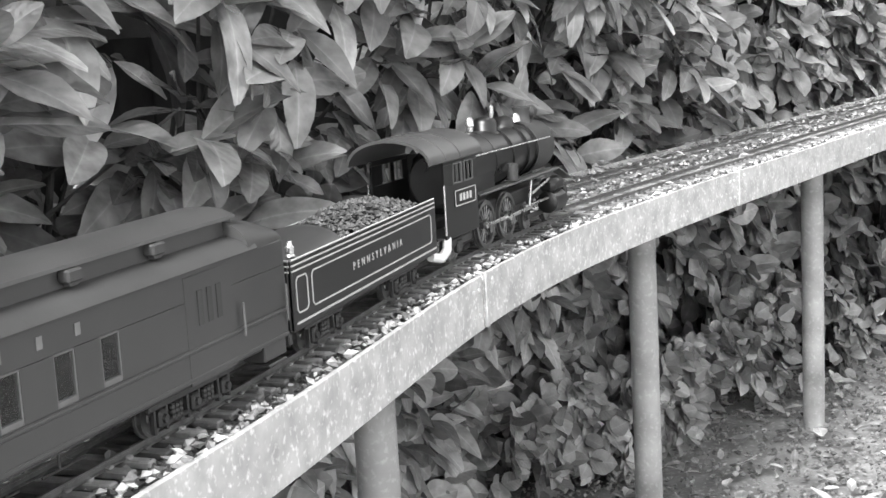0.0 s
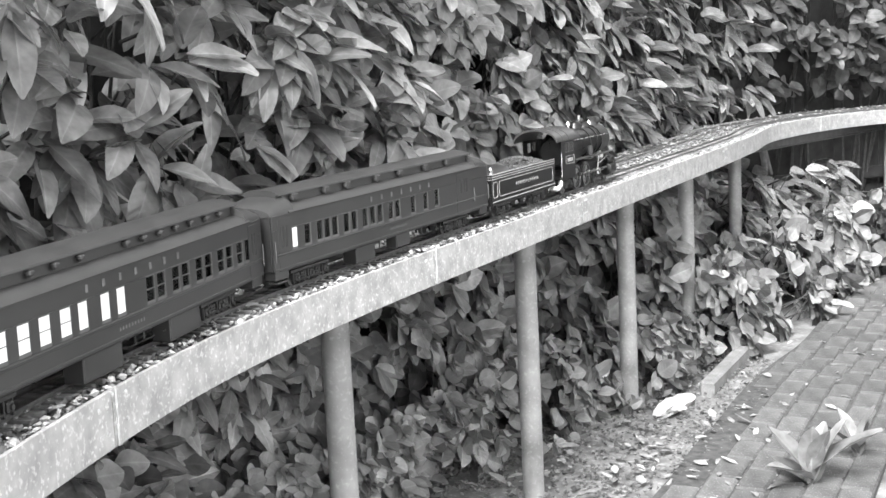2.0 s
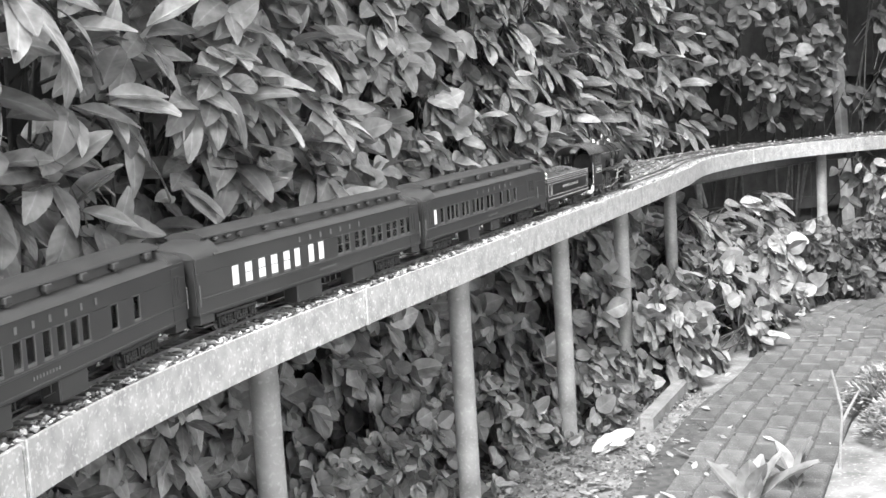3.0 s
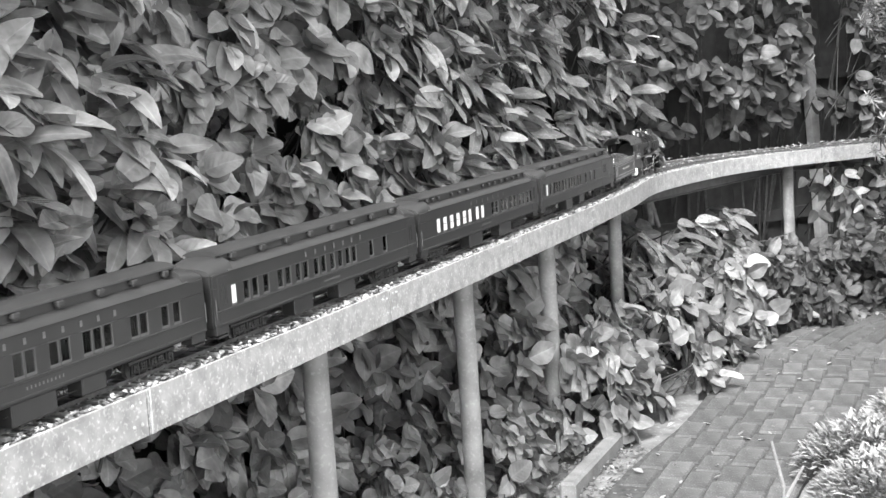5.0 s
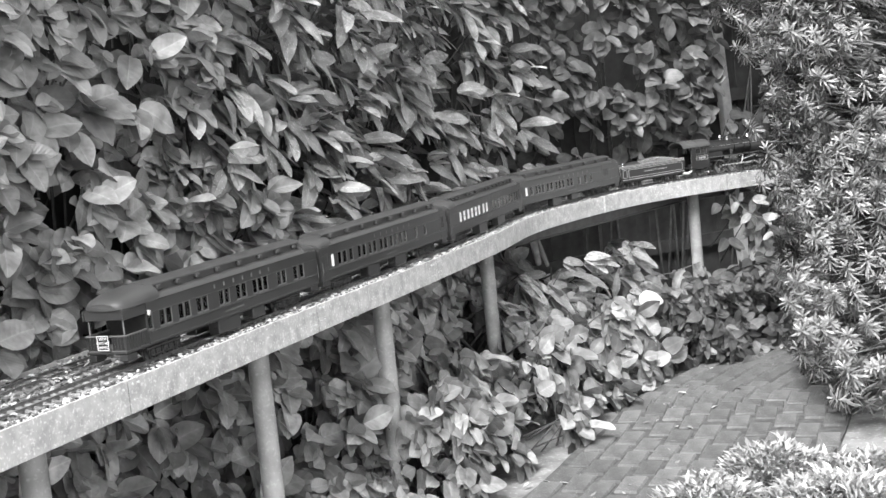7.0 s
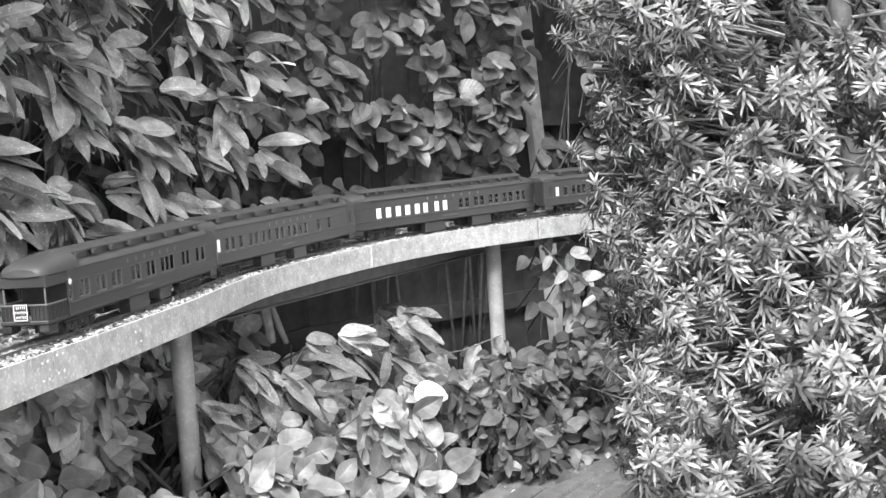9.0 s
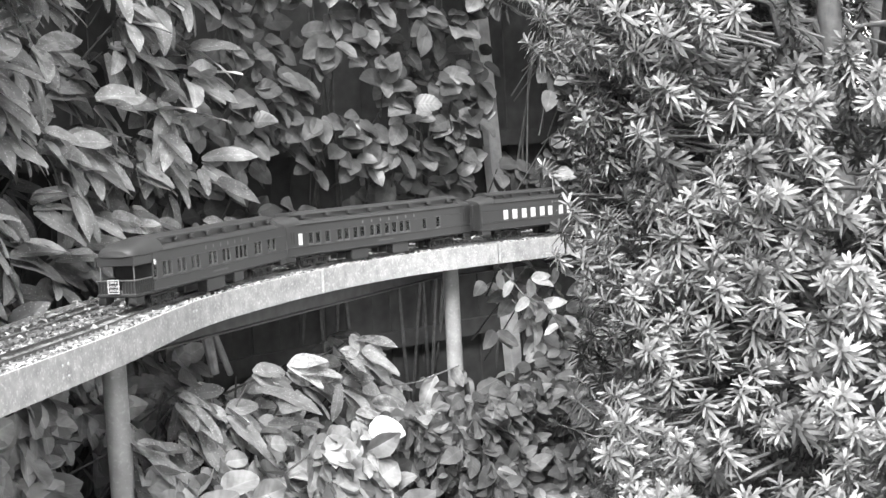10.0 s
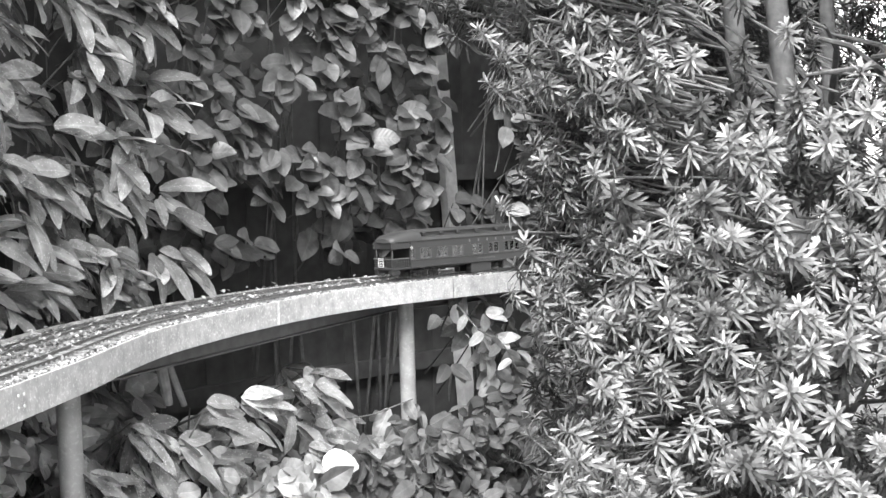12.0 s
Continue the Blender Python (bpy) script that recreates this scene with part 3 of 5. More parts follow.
bush("climber", "loose climber trailing below the railway deck", "climber", (8.7, 10.0), (0.1, 0.85), lambda s, z: -0.02, CLIMBER, CLIMBER_O, 0.105, 120, 4, 20, 120, 6, group=H1, shape=(0.6, 0.2), depth=0.12, peak=0.8)
# Backdrop added to close off the bright sky behind the yew.
bush("climber", "dark evergreen backdrop added at the end of the railway", "shrub", (10.3, 14.9), (0.1, 4.3), upper(0.5, 0.0), IVY, CLIMBER_O, 0.15, 1250, 5, 25, 0, 10, group=H1, shape=(0.5, 0.25), depth=0.2)
bush("low_shrub", "dark low shrub at the far end of the path", "shrub", (7.2, 10.5), (0.02, 0.4), lambda s, z: lerp(s, [7.2, 7.6, 10.5], [-0.35, -0.72, -0.72]) + 0.5 * z, IVY, CLIMBER_O, 0.09, 800, 5, 21, 60, 8, group=H1, shape=(0.6, 0.2), depth=0.2, peak=0.8)
bush("ivy_patch", "ivy creeping over the soil beneath the deck", "ivy", (2.0, 5.2), (0.01, 0.26), lambda s, z: lerp(s, [2.0, 2.8, 3.6, 4.4, 5.2], [0.55, 0.36, 0.16, -0.02, -0.1]) + 0.35 * z, GROUND_IVY, CLIMBER_O, 0.07, 760, 5, 22, 200, 8, group=H1, shape=(0.9, 0.15), depth=0.16, peak=0.7)


def trailing_shoot(name, label, pts, leaves, size, seed):
    """A thin bent shoot through pts (s, off, z) with single leaves along it."""
    rnd = random.Random(seed)
    way = [Vector((*at(s, o), z)) for s, o, z in pts]
    t = thing(name, label, "climber", m=pose(*way[0]))
    g = Shape()
    for a, b in zip(way, way[1:]):
        g.tube(a - way[0], b - way[0], 0.0035, 0.0028, 6)
    part("stem", g, STEM, t)
    me = Shape().add(*leaf_shape(size, size * 0.5, 0.2, 0.25, 7, 0.85)).mesh("leaf", CLIMBER_O, True, False)
    for k in range(leaves):
        f = (k + 0.6) / leaves * (len(way) - 1)
        i = min(int(f), len(way) - 2)
        p = way[i].lerp(way[i + 1], f - i) - way[0]
        m = pose(*p, rnd.uniform(-65, -35), rnd.uniform(10, 60), math.degrees(heading(pts[i][0])) + (180 if k % 2 else 0) + rnd.uniform(-40, 40)) @ Matrix.Scale(rnd.uniform(0.7, 1.1), 4)
        part("leaf", me, None, t, m=m)


trailing_shoot("climber_shoot", "thin trailing shoot with a few pale leaves", ((7.5, 0.0, 0.40), (7.76, -0.03, 0.42), (8.06, -0.03, 0.40), (8.29, -0.04, 0.43)), 7, 0.13, 61)
trailing_shoot("climber_shoot", "young shoot hanging from the deck edge", ((8.62, 0.05, 0.80), (8.66, -0.05, 0.68), (8.78, -0.08, 0.60), (8.84, -0.1, 0.48)), 9, 0.085, 62)
stub = Shape()
for a, b, r in (((6.93, .13, .80), (6.96, .12, .62), 0.022), ((6.97, .14, .80), (7.06, .12, .60), 0.015)):
    stub.tube((*at(a[0], a[1]), a[2]), (*at(b[0], b[1]), b[2]), r, r * 0.7, 9)
tagged(new("dead_branch", stub.mesh("dead_branch", BARK, True)), "two dead brown branch ends wedged under the deck", "branch")


def build_fence():
    fence = thing("garden_fence", "dark close-boarded timber fence behind the climbers", "fence")
    rnd = random.Random(2)
    s, k = -3.2, 0
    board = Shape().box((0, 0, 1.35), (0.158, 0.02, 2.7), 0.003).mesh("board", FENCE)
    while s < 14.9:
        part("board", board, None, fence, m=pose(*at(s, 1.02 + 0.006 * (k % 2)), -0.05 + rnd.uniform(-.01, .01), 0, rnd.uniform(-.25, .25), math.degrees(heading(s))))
        (xa, ya), (xb, yb) = at(s, 1.02), at(s + 0.02, 1.02)
        s += 0.136 * 0.02 / math.hypot(xb - xa, yb - ya)
        k += 1
    for z in (0.35, 1.3, 2.2):
        part("rail", strip(-3.2, 14.9, 0.4, [(0.96, z), (0.96, z + 0.08), (1.0, z + 0.08), (1.0, z)]), FENCE, fence)


build_fence()
fp = new("fence_post", Shape().box((0, 0, 1.5), (0.085, 0.06, 3.0), 0.006).mesh("fence_post", FENCEPOST))
fp.matrix_basis = pose(*at(9.52, 0.93), -0.05, -1.0, -3.2, 20)
tagged(fp, "pale weathered timber post among the climbers", "post")


def build_yew():
    cx, cy = 5.56, 5.90
    right, deepw = Vector((0.80, -0.60, 0)), Vector((0.60, 0.80, 0))
    rnd = random.Random(31)
    yew = thing("yew_tree", "yew tree with upright stems and pale young shoots", "tree", m=pose(cx, cy, 0))
    for u, v, r, lean in ((-0.66, 0.12, 0.040, 0.02), (-0.47, 0.0, 0.044, -0.03), (-0.36, 0.2, 0.03, 0.05), (-0.16, -0.1, 0.055, 0.06), (0.2, 0.1, 0.05, 0.1), (0.55, -0.15, 0.045, 0.12)):
        trunk = Shape()
        p = right * (u * 0.8) + deepw * v + Vector((0, 0, -0.05))
        for i in range(6):
            q = p + right * (u * 0.05 + lean * 0.15 + rnd.uniform(-.015, .015)) + deepw * rnd.uniform(-.03, .03) + Vector((0, 0, 0.52))
            trunk.tube(p, q, r, r * 0.93, 12, False)
            for _ in range(4):
                e = q + right * rnd.uniform(-.4, .3) + deepw * rnd.uniform(-.6, .2) + Vector((0, 0, rnd.uniform(0.0, .35)))
                mid = (q + e) / 2 + Vector((rnd.uniform(-.05, .05), 0, 0.06))
                trunk.tube(q, mid, 0.012, 0.009, 6, False).tube(mid, e, 0.009, 0.004, 6, False)
            p, r = q, r * 0.93
        part("trunk", trunk.mesh("trunk", BARK, True, False), None, yew, "upright grey-barked stem")

    def shoot(k, length):
        """A short shoot along +z: a rosette at its tip, needles hanging back below."""
        r2, g = random.Random(k), Shape()
        g.tube((0, 0, -0.06), (0, 0, length), 0.003, 0.0016, 5, False)
        for i in range(34):
            t = i / 33
            a = 2.4 * i + r2.uniform(-.25, .25)
            out = Vector((math.cos(a), math.sin(a), 0))
            rise = -0.55 + 0.75 * t + 1.1 * t ** 5 + r2.uniform(-.15, .15)
            d = (out + Vector((0, 0, rise))).normalized()
            ln = 0.066 * (1.0 - 0.25 * t ** 4) * r2.uniform(0.8, 1.1)
            w = d.cross(Vector((0, 0, 1))).normalized() * 0.0052
            lift = w.cross(d).normalized() * 0.0022
            p = Vector((0, 0, length * (0.1 + 0.9 * t)))
            drop = Vector((0, 0, -0.010))
            q, e, tip = p + d * ln * 0.3, p + d * ln * 0.8 + drop * 0.5, p + d * ln + drop
            g.add([p - w * 0.4, p + w * 0.4, q - w + lift, q + w, e - w * 0.9 + lift, e + w * 0.9, tip],
                  [(0, 1, 3, 2), (2, 3, 5, 4), (4, 5, 6)])
        return g

    kinds = [shoot(k, ln) for k, ln in enumerate((0.085, 0.10, 0.075, 0.095, 0.11))]
    meshes = [g.mesh("shoot", NEEDLE, False, False) for g in kinds]
    rest, old, twigs, made = Shape(), Shape(), Shape(), 0
    for k in range(8200):
        z = rnd.uniform(0.05, 3.0)
        a = rnd.uniform(0, 2 * math.pi)
        wob = 1 + 0.15 * noise.noise(Vector((math.cos(a) * 2, math.sin(a) * 2, z * 2.2))) + 0.13 * noise.noise(Vector((math.cos(a) * 5, math.sin(a) * 5, z * 6)))
        prof = lerp(z, [0, 0.3, 0.9, 1.3, 1.6, 1.9, 2.3, 3.0], [0.9, 0.95, 0.92, 0.94, 1.06, 1.14, 1.05, 0.6])
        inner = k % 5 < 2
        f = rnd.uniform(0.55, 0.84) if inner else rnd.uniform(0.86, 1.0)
        u, v = math.cos(a) * 1.32 * prof * wob * f, math.sin(a) * lerp(z, [0, 0.5, 1.0], [1.5, 1.3, 0.74]) * prof * wob * f
        facing = -math.sin(a)
        if facing < -0.25 and z < 1.3 and k % 3:
            continue
        if -0.82 < u < -0.25 and z > 1.42 + 0.25 * (u + 0.8) and facing > -0.1 and k % 7:
            continue
        p = right * u + deepw * v + Vector((0, 0, z))
        axis = (right * (0.45 * u) + deepw * (-0.75 * max(facing, -0.2)) + Vector((rnd.uniform(-.4, .4), rnd.uniform(-.4, .4), rnd.uniform(0.25, 1.1)))).normalized()
        m = Matrix.Translation(p) @ axis.to_track_quat("Z", "Y").to_matrix().to_4x4() @ Matrix.Rotation(rnd.uniform(0, 6.3), 4, "Z") @ Matrix.Scale(rnd.uniform(0.6, 0.95), 4)
        twigs.tube(p - axis * 0.05, p * 0.86 + Vector((0, 0, 0.1 * z)), 0.003, 0.005, 5, False)
        i = rnd.randrange(5)
        if not inner and facing > 0.25 and made < 300 and u < 0.1:
            part("shoot", meshes[i], None, yew, m=m)
            made += 1
        else:
            # Inner shoots and some outer ones take the old, shade-darkened needles.
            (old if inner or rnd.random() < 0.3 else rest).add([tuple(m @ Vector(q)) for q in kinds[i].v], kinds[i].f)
    ob = part("young_foliage", rest.mesh("young_foliage", NEEDLE, False, False), None, yew)
    ob["kind"] = "stuff"
    ob = part("old_foliage", old.mesh("old_foliage", NEEDLE_D, False, False), None, yew, "old needles, darkened for the shade inside the crown")
    ob["kind"] = "stuff"
    ob = part("twig", twigs.mesh("twig", BARK, True, False), None, yew)
    ob["kind"] = "stuff"


build_yew()


def build_groundcover():
    rnd = random.Random(41)
    for j, (s, o, r, h) in enumerate(((4.75, -1.1, 0.26, 0.2), (5.15, -1.25, 0.24, 0.2), (4.35, -1.2, 0.26, 0.2), (4.7, -1.5, 0.34, 0.24), (4.3, -1.65, 0.34, 0.24), (5.05, -1.55, 0.22, 0.2))):
        x, y = at(s, o)
        t = thing("groundcover_clump", "low clump of pale golden feathery groundcover", "shrub", "groundcover beside the path", m=pose(x, y, 0))
        g = Shape()
        vs, fs, uv = leaf_shape(0.03, 0.011, 0.3, 0.3, 2)
        for _ in range(1700):
            a, f = rnd.uniform(0, 6.3), math.sqrt(rnd.random())
            bump = 1 + 0.25 * noise.noise(Vector((math.cos(a) * f * 4, math.sin(a) * f * 4, j)))
            z = h * math.sqrt(max(0.02, 1 - f * f)) * bump * rnd.uniform(0.75, 1.0)
            d = Vector((math.cos(a) * f + rnd.uniform(-.6, .6), math.sin(a) * f + rnd.uniform(-.6, .6), rnd.uniform(0.2, 1.2)))
            m = Matrix.Translation((math.cos(a) * f * r, math.sin(a) * f * r, z)) @ d.to_track_quat("X", "Z").to_matrix().to_4x4() @ Matrix.Scale(rnd.uniform(0.7, 1.5), 4)
            g.add([tuple(m @ Vector(p)) for p in vs], fs, uv)
        ob = part("foliage", g.mesh("foliage", PALE, False, False), None, t)
        ob["kind"] = "stuff"
        st = Shape()
        for _ in range(14):
            a = rnd.uniform(0, 6.3)
            st.tube((0.3 * r * math.cos(a), 0.3 * r * math.sin(a), -0.02), (0.7 * r * math.cos(a), 0.7 * r * math.sin(a), h * 0.75), 0.005, 0.003, 5, False)
        part("stem", st, STEM, t)["kind"] = "stuff"


build_groundcover()


def build_seedling(x, y, label, leaves, size, seed):
    rnd = random.Random(seed)
    t = thing("young_plant", label, "plant", "young plants beside the path", m=pose(x, y, 0))
    part("stem", Shape().tube((0, 0, -0.03), (0.004, 0, size * 0.35), 0.006, 0.004, 8), STEM, t)
    me = Shape().add(*leaf_shape(size, size * 0.4, 0.12, 0.35, 8, 0.9)).mesh("leaf", PLANTLEAF, True, False)
    for k in range(leaves):
        a = k * 2.4 + rnd.uniform(-.3, .3)
        up = rnd.uniform(0.5, 1.35)
        m = pose(0, 0, size * 0.1 * (k % 3), 0, -math.degrees(up), math.degrees(a)) @ Matrix.Scale(rnd.uniform(0.7, 1.05), 4)
        part("leaf", me, None, t, m=m)


PLANTLEAF = leaf_material("young_plant_leaf", 0.12, 0.24, 0.4, 0.0, True)
build_seedling(2.03, 3.92, "young broad-leaved plant with upright leaves", 8, 0.24, 1)
build_seedling(2.3, 4.12, "small drooping young plant by the path", 6, 0.17, 2)
stick = Shape()
for a, b in (((0, 0, -0.02), (0.02, 0.01, 0.2)), ((0.02, 0.01, 0.2), (-0.01, 0.02, 0.34)), ((0.02, 0.01, 0.16), (0.08, 0.0, 0.26))):
    stick.tube(a, b, 0.006, 0.004, 7)
st = new("dry_stick", stick.mesh("dry_stick", KERB))
st.matrix_basis = pose(*at(3.95, -0.9), 0)
tagged(st, "pale dry stick standing in the soil", "stick")


def scatter_leaves():
    rnd = random.Random(51)
    g = Shape()
    for k in range(1750):
        if k >= 1500:
            s, o, z = rnd.uniform(1.0, 4.4), rnd.uniform(-0.5, 0.85), 0.016
        elif k >= 900:
            s, o, z = rnd.uniform(2.0, 9.5), rnd.uniform(0.17, BACK - 0.01), DECK + 0.012
        elif k >= 620:
            s, o, z = rnd.uniform(0.9, 4.2), rnd.uniform(-0.35, 0.75), 0.014
        elif k < 420:
            s, o, z = rnd.uniform(1.8, 9.5), rnd.uniform(-0.9, 0.7), 0.016
        else:
            s, o, z = rnd.uniform(-0.5, 10.0), rnd.uniform(0.02, BACK - 0.02), DECK + 0.004
        ln = rnd.uniform(0.025, 0.075) if 620 <= k < 900 or k >= 1500 else rnd.uniform(0.012, 0.05) if k < 420 else rnd.uniform(0.012, 0.032)
        vs, fs, uv = leaf_shape(ln, ln * rnd.uniform(0.3, 0.6), rnd.uniform(-.3, .3), rnd.uniform(0, .5), 3)
        m = pose(*at(s, o), z, rnd.uniform(-20, 20), rnd.uniform(-20, 20), rnd.uniform(0, 360))
        g.add([tuple(m @ Vector(p)) for p in vs], fs, uv)
    ob = new("fallen_leaves", g.mesh("fallen_leaves", DEADLEAF, False, False))
    tagged(ob, "dry fallen leaves scattered on soil, path and deck", "litter", kind="stuff")


scatter_leaves()


def on_soil(rnd):
    s, o = rnd.uniform(1.2, 5.0), rnd.uniform(-0.6, 0.85)
    return (*at(s, o), 0.002)


stone_set("soil_crumbs", "small stones and crumbs lying on the soil", KERB, 1800, 0.006, on_soil, 6, "litter")
stone_set("soil_clods", "crumbled dark clods of trodden garden soil", CLOD, 9000, 0.0085, on_soil, 16, "soil")


# ---- the train: x forward, y to the left, z up from the rail tops ----
RAILTOP = DECK + 0.0066
WIDE = 0.045     # gauge in the vehicles' own measure, before their scale


def wheelset(parent, x, r, name="wheel", spokes=0):
    """Two wheels on an axle; each wheel a part."""
    for k in (-1, 1):
        y = k * (WIDE / 2 + 0.001)
        g = Shape()
        g.lathe((0, -0.0035, 0), (0, 1, 0), [(0, r * 0.82), (0, r), (0.0045, r), (0.0045, r * 1.08), (0.0062, r * 1.1), (0.007, r * 1.0), (0.007, r * 0.82), (0.0045, r * 0.8), (0.002, r * 0.8)] if spokes else
                [(0, 0.25 * r), (0.0, r * 0.3), (0.002, r * 0.35), (0.0015, r * 0.8), (0, r * 0.85), (0, r), (0.0045, r), (0.0045, r * 1.08), (0.007, r * 1.08), (0.007, r * 0.3)], 28 if spokes else 18)
        if spokes:
            for i in range(spokes):
                a = 2 * math.pi * i / spokes
                g.tube((0.12 * r * math.cos(a), 0, 0.12 * r * math.sin(a)), (0.84 * r * math.cos(a), 0, 0.84 * r * math.sin(a)), 0.0022, 0.0016, 5, False)
            g.tube((0, -0.005, 0), (0, 0.004, 0), 0.2 * r, None, 12)
            g.box((0, 0, 0.62 * r), (0.9 * r, 0.004, 0.32 * r), 0.001)
        part(name, g, WHEEL if not spokes else BLACK, parent, m=pose(x, y * 1.0, r, 0, 0, 180 if k > 0 else 0))


def bogie(parent, x, axles, pitch, r=0.0165, y_half=0.034):
    """A truck: side frames with journal boxes and springs, and its wheels."""
    n = len(range(axles))
    for k in (-1, 1):
        g = Shape()
        ln = pitch * (axles - 1) + 0.034
        g.box((x, k * y_half, r + 0.011), (ln, 0.005, 0.006), 0.001).box((x, k * y_half, r - 0.007), (ln * 0.7, 0.004, 0.004), 0.001)
        for i in range(axles):
            xx = x + (i - (axles - 1) / 2) * pitch
            g.box((xx, k * (y_half + 0.001), r), (0.012, 0.009, 0.015), 0.002)
            g.tube((xx, k * (y_half + 0.004), r), (xx, k * (y_half + 0.008), r), 0.0045, 0.0035, 8)
            for d in (-0.009, 0.009):
                g.box((xx + d, k * y_half, r), (0.003, 0.005, 0.024), 0.0006)
        for i in range(axles - 1):
            xx = x + (i - (axles - 2) / 2) * pitch
            for d in (-0.006, 0, 0.006):
                g.lathe((xx + d, k * y_half, r - 0.008), (xx + d, k * y_half, 1), [(j * 0.0022, 0.0032 if j % 2 else 0.0024) for j in range(8)], 8)
        part("bogie_frame", g, UNDER, parent, "black sprung bogie side frame")
    for i in range(axles):
        wheelset(parent, x + (i - (axles - 1) / 2) * pitch, r)


HALF, FLOOR, SILL, HEAD, EAVE, TOP = 0.052, 0.040, 0.069, 0.108, 0.132, 0.171


def roof_ring(x, squeeze=1.0, rise=1.0):
    """Cross-section of a clerestory roof at x."""
    h, e = HALF * squeeze + 0.004, EAVE
    r = (TOP - EAVE) * rise
    half = [(h, e), (h + 0.001, e + 0.05 * r), (h * 0.93, e + 0.22 * r), (h * 0.78, e + 0.30 * r), (h * 0.62, e + 0.36 * r), (h * 0.56, e + 0.37 * r),
            (h * 0.555, e + 0.74 * r), (h * 0.66, e + 0.75 * r), (h * 0.64, e + 0.82 * r), (h * 0.4, e + 0.95 * r), (h * 0.2, e + 0.99 * r), (0, e + r)]
    full = [(-y, z) for y, z in half] + [(y, z) for y, z in half[-2::-1]]
    return [(x, y, z) for y, z in full] + [(x, h * 0.5, e - 0.002), (x, -h * 0.5, e - 0.002)]


def roof_plain(x, squeeze=1.0, rise=0.5):
    """The hooded end of the roof, without the clerestory step."""
    h, e = HALF * squeeze + 0.004, EAVE
    r = (TOP - EAVE) * rise
    half = []
    for i in range(12):
        a = i / 11
        half.append((h * math.cos(a * math.pi / 2) ** 0.75 if i < 11 else 0, e + r * math.sin(a * math.pi / 2) ** 0.9))
    full = [(-y, z) for y, z in half] + [(y, z) for y, z in half[-2::-1]]
    return [(x, y, z) for y, z in full] + [(x, h * 0.5, e - 0.002), (x, -h * 0.5, e - 0.002)]


def side_panels(car, length, windows, half=HALF, x_from=None, x_to=None):
    """Both sides with real window openings: sill panel, letter board, and a pillar between each two windows."""
    a = -length / 2 if x_from is None else x_from
    b = length / 2 if x_to is None else x_to
    for k in (-1, 1):
        y = k * half
        g = Shape()
        g.box(((a + b) / 2, y, (FLOOR + SILL) / 2), (b - a, 0.003, SILL - FLOOR), 0.0006)
        g.box(((a + b) / 2, y, (HEAD + EAVE) / 2), (b - a, 0.003, EAVE - HEAD), 0.0006)
        xs = a
        for c, w in windows:
            g.box(((xs + c - w / 2) / 2, y, (SILL + HEAD) / 2), (c - w / 2 - xs, 0.003, HEAD - SILL), 0.0)
            xs = c + w / 2
        g.box(((xs + b) / 2, y, (SILL + HEAD) / 2), (b - xs, 0.003, HEAD - SILL), 0.0)
        part("side_panel", g, CAR, car)
        part("belt_rail", Shape().box(((a + b) / 2, y + k * 0.002, SILL - 0.003), (b - a - 0.01, 0.003, 0.0035), 0.0008), CAR, car)
        part("floor_edge", Shape().box(((a + b) / 2, y + k * 0.0012, FLOOR + 0.002), (b - a, 0.0026, 0.004), 0.0006), CAR, car)


def window_set(car, windows, blinds=(), frame_mat=None, half=HALF):
    cache = {}
    for i, (c, w) in enumerate(windows):
        if w not in cache:
            h = HEAD - SILL
            fr = Shape()
            for dx, dz, sx, sz in ((-w / 2 + 0.0008, 0, 0.0016, h), (w / 2 - 0.0008, 0, 0.0016, h), (0, h / 2 - 0.0008, w - 0.003, 0.0016), (0, -h / 2 + 0.0022, w - 0.003, 0.0044), *(((0, 0.001, w - 0.003, 0.0012),) if w > 0.0255 else ())):
                fr.box((dx, 0, dz), (sx, 0.0026, sz), 0.0003)
            cache[w] = (fr.mesh("window_frame", frame_mat or TRIM), Shape().box((0, 0, 0), (w - 0.002, 0.0006, h - 0.002)).mesh("pane", GLASS),
                        Shape().box((0, 0, 0), (w - 0.003, 0.0005, h - 0.004)).mesh("blind", BLIND), Shape().box((0, 0, -0.008), (w - 0.003, 0.0005, h * 0.4)).mesh("blind", BLIND))
        fr, pa, bl, hb = cache[w]
        for k in (-1, 1):
            win = part("window", fr, None, car, m=pose(c, k * half, (SILL + HEAD) / 2))
            p = part("pane", pa, None, win, "clear window glass")
            p.visible_shadow = False
            if i in blinds:
                part("blind", bl, None, win, "white window blind", m=pose(0, k * 0.0006, 0))


def lettering(car, x, z, width, height, count, mat, y=-HALF - 0.0019):
    """Faded unreadable lettering: a row of bars."""
    bar = Shape().box((0, 0, 0), (min(width / count * 0.5, height * 0.7), 0.0006, height), 0).mesh("letter", mat)
    for i in range(count):
        part("letter", bar, None, car, "faded gilt letter", m=pose(x + (i - (count - 1) / 2) * width / count, y, z))


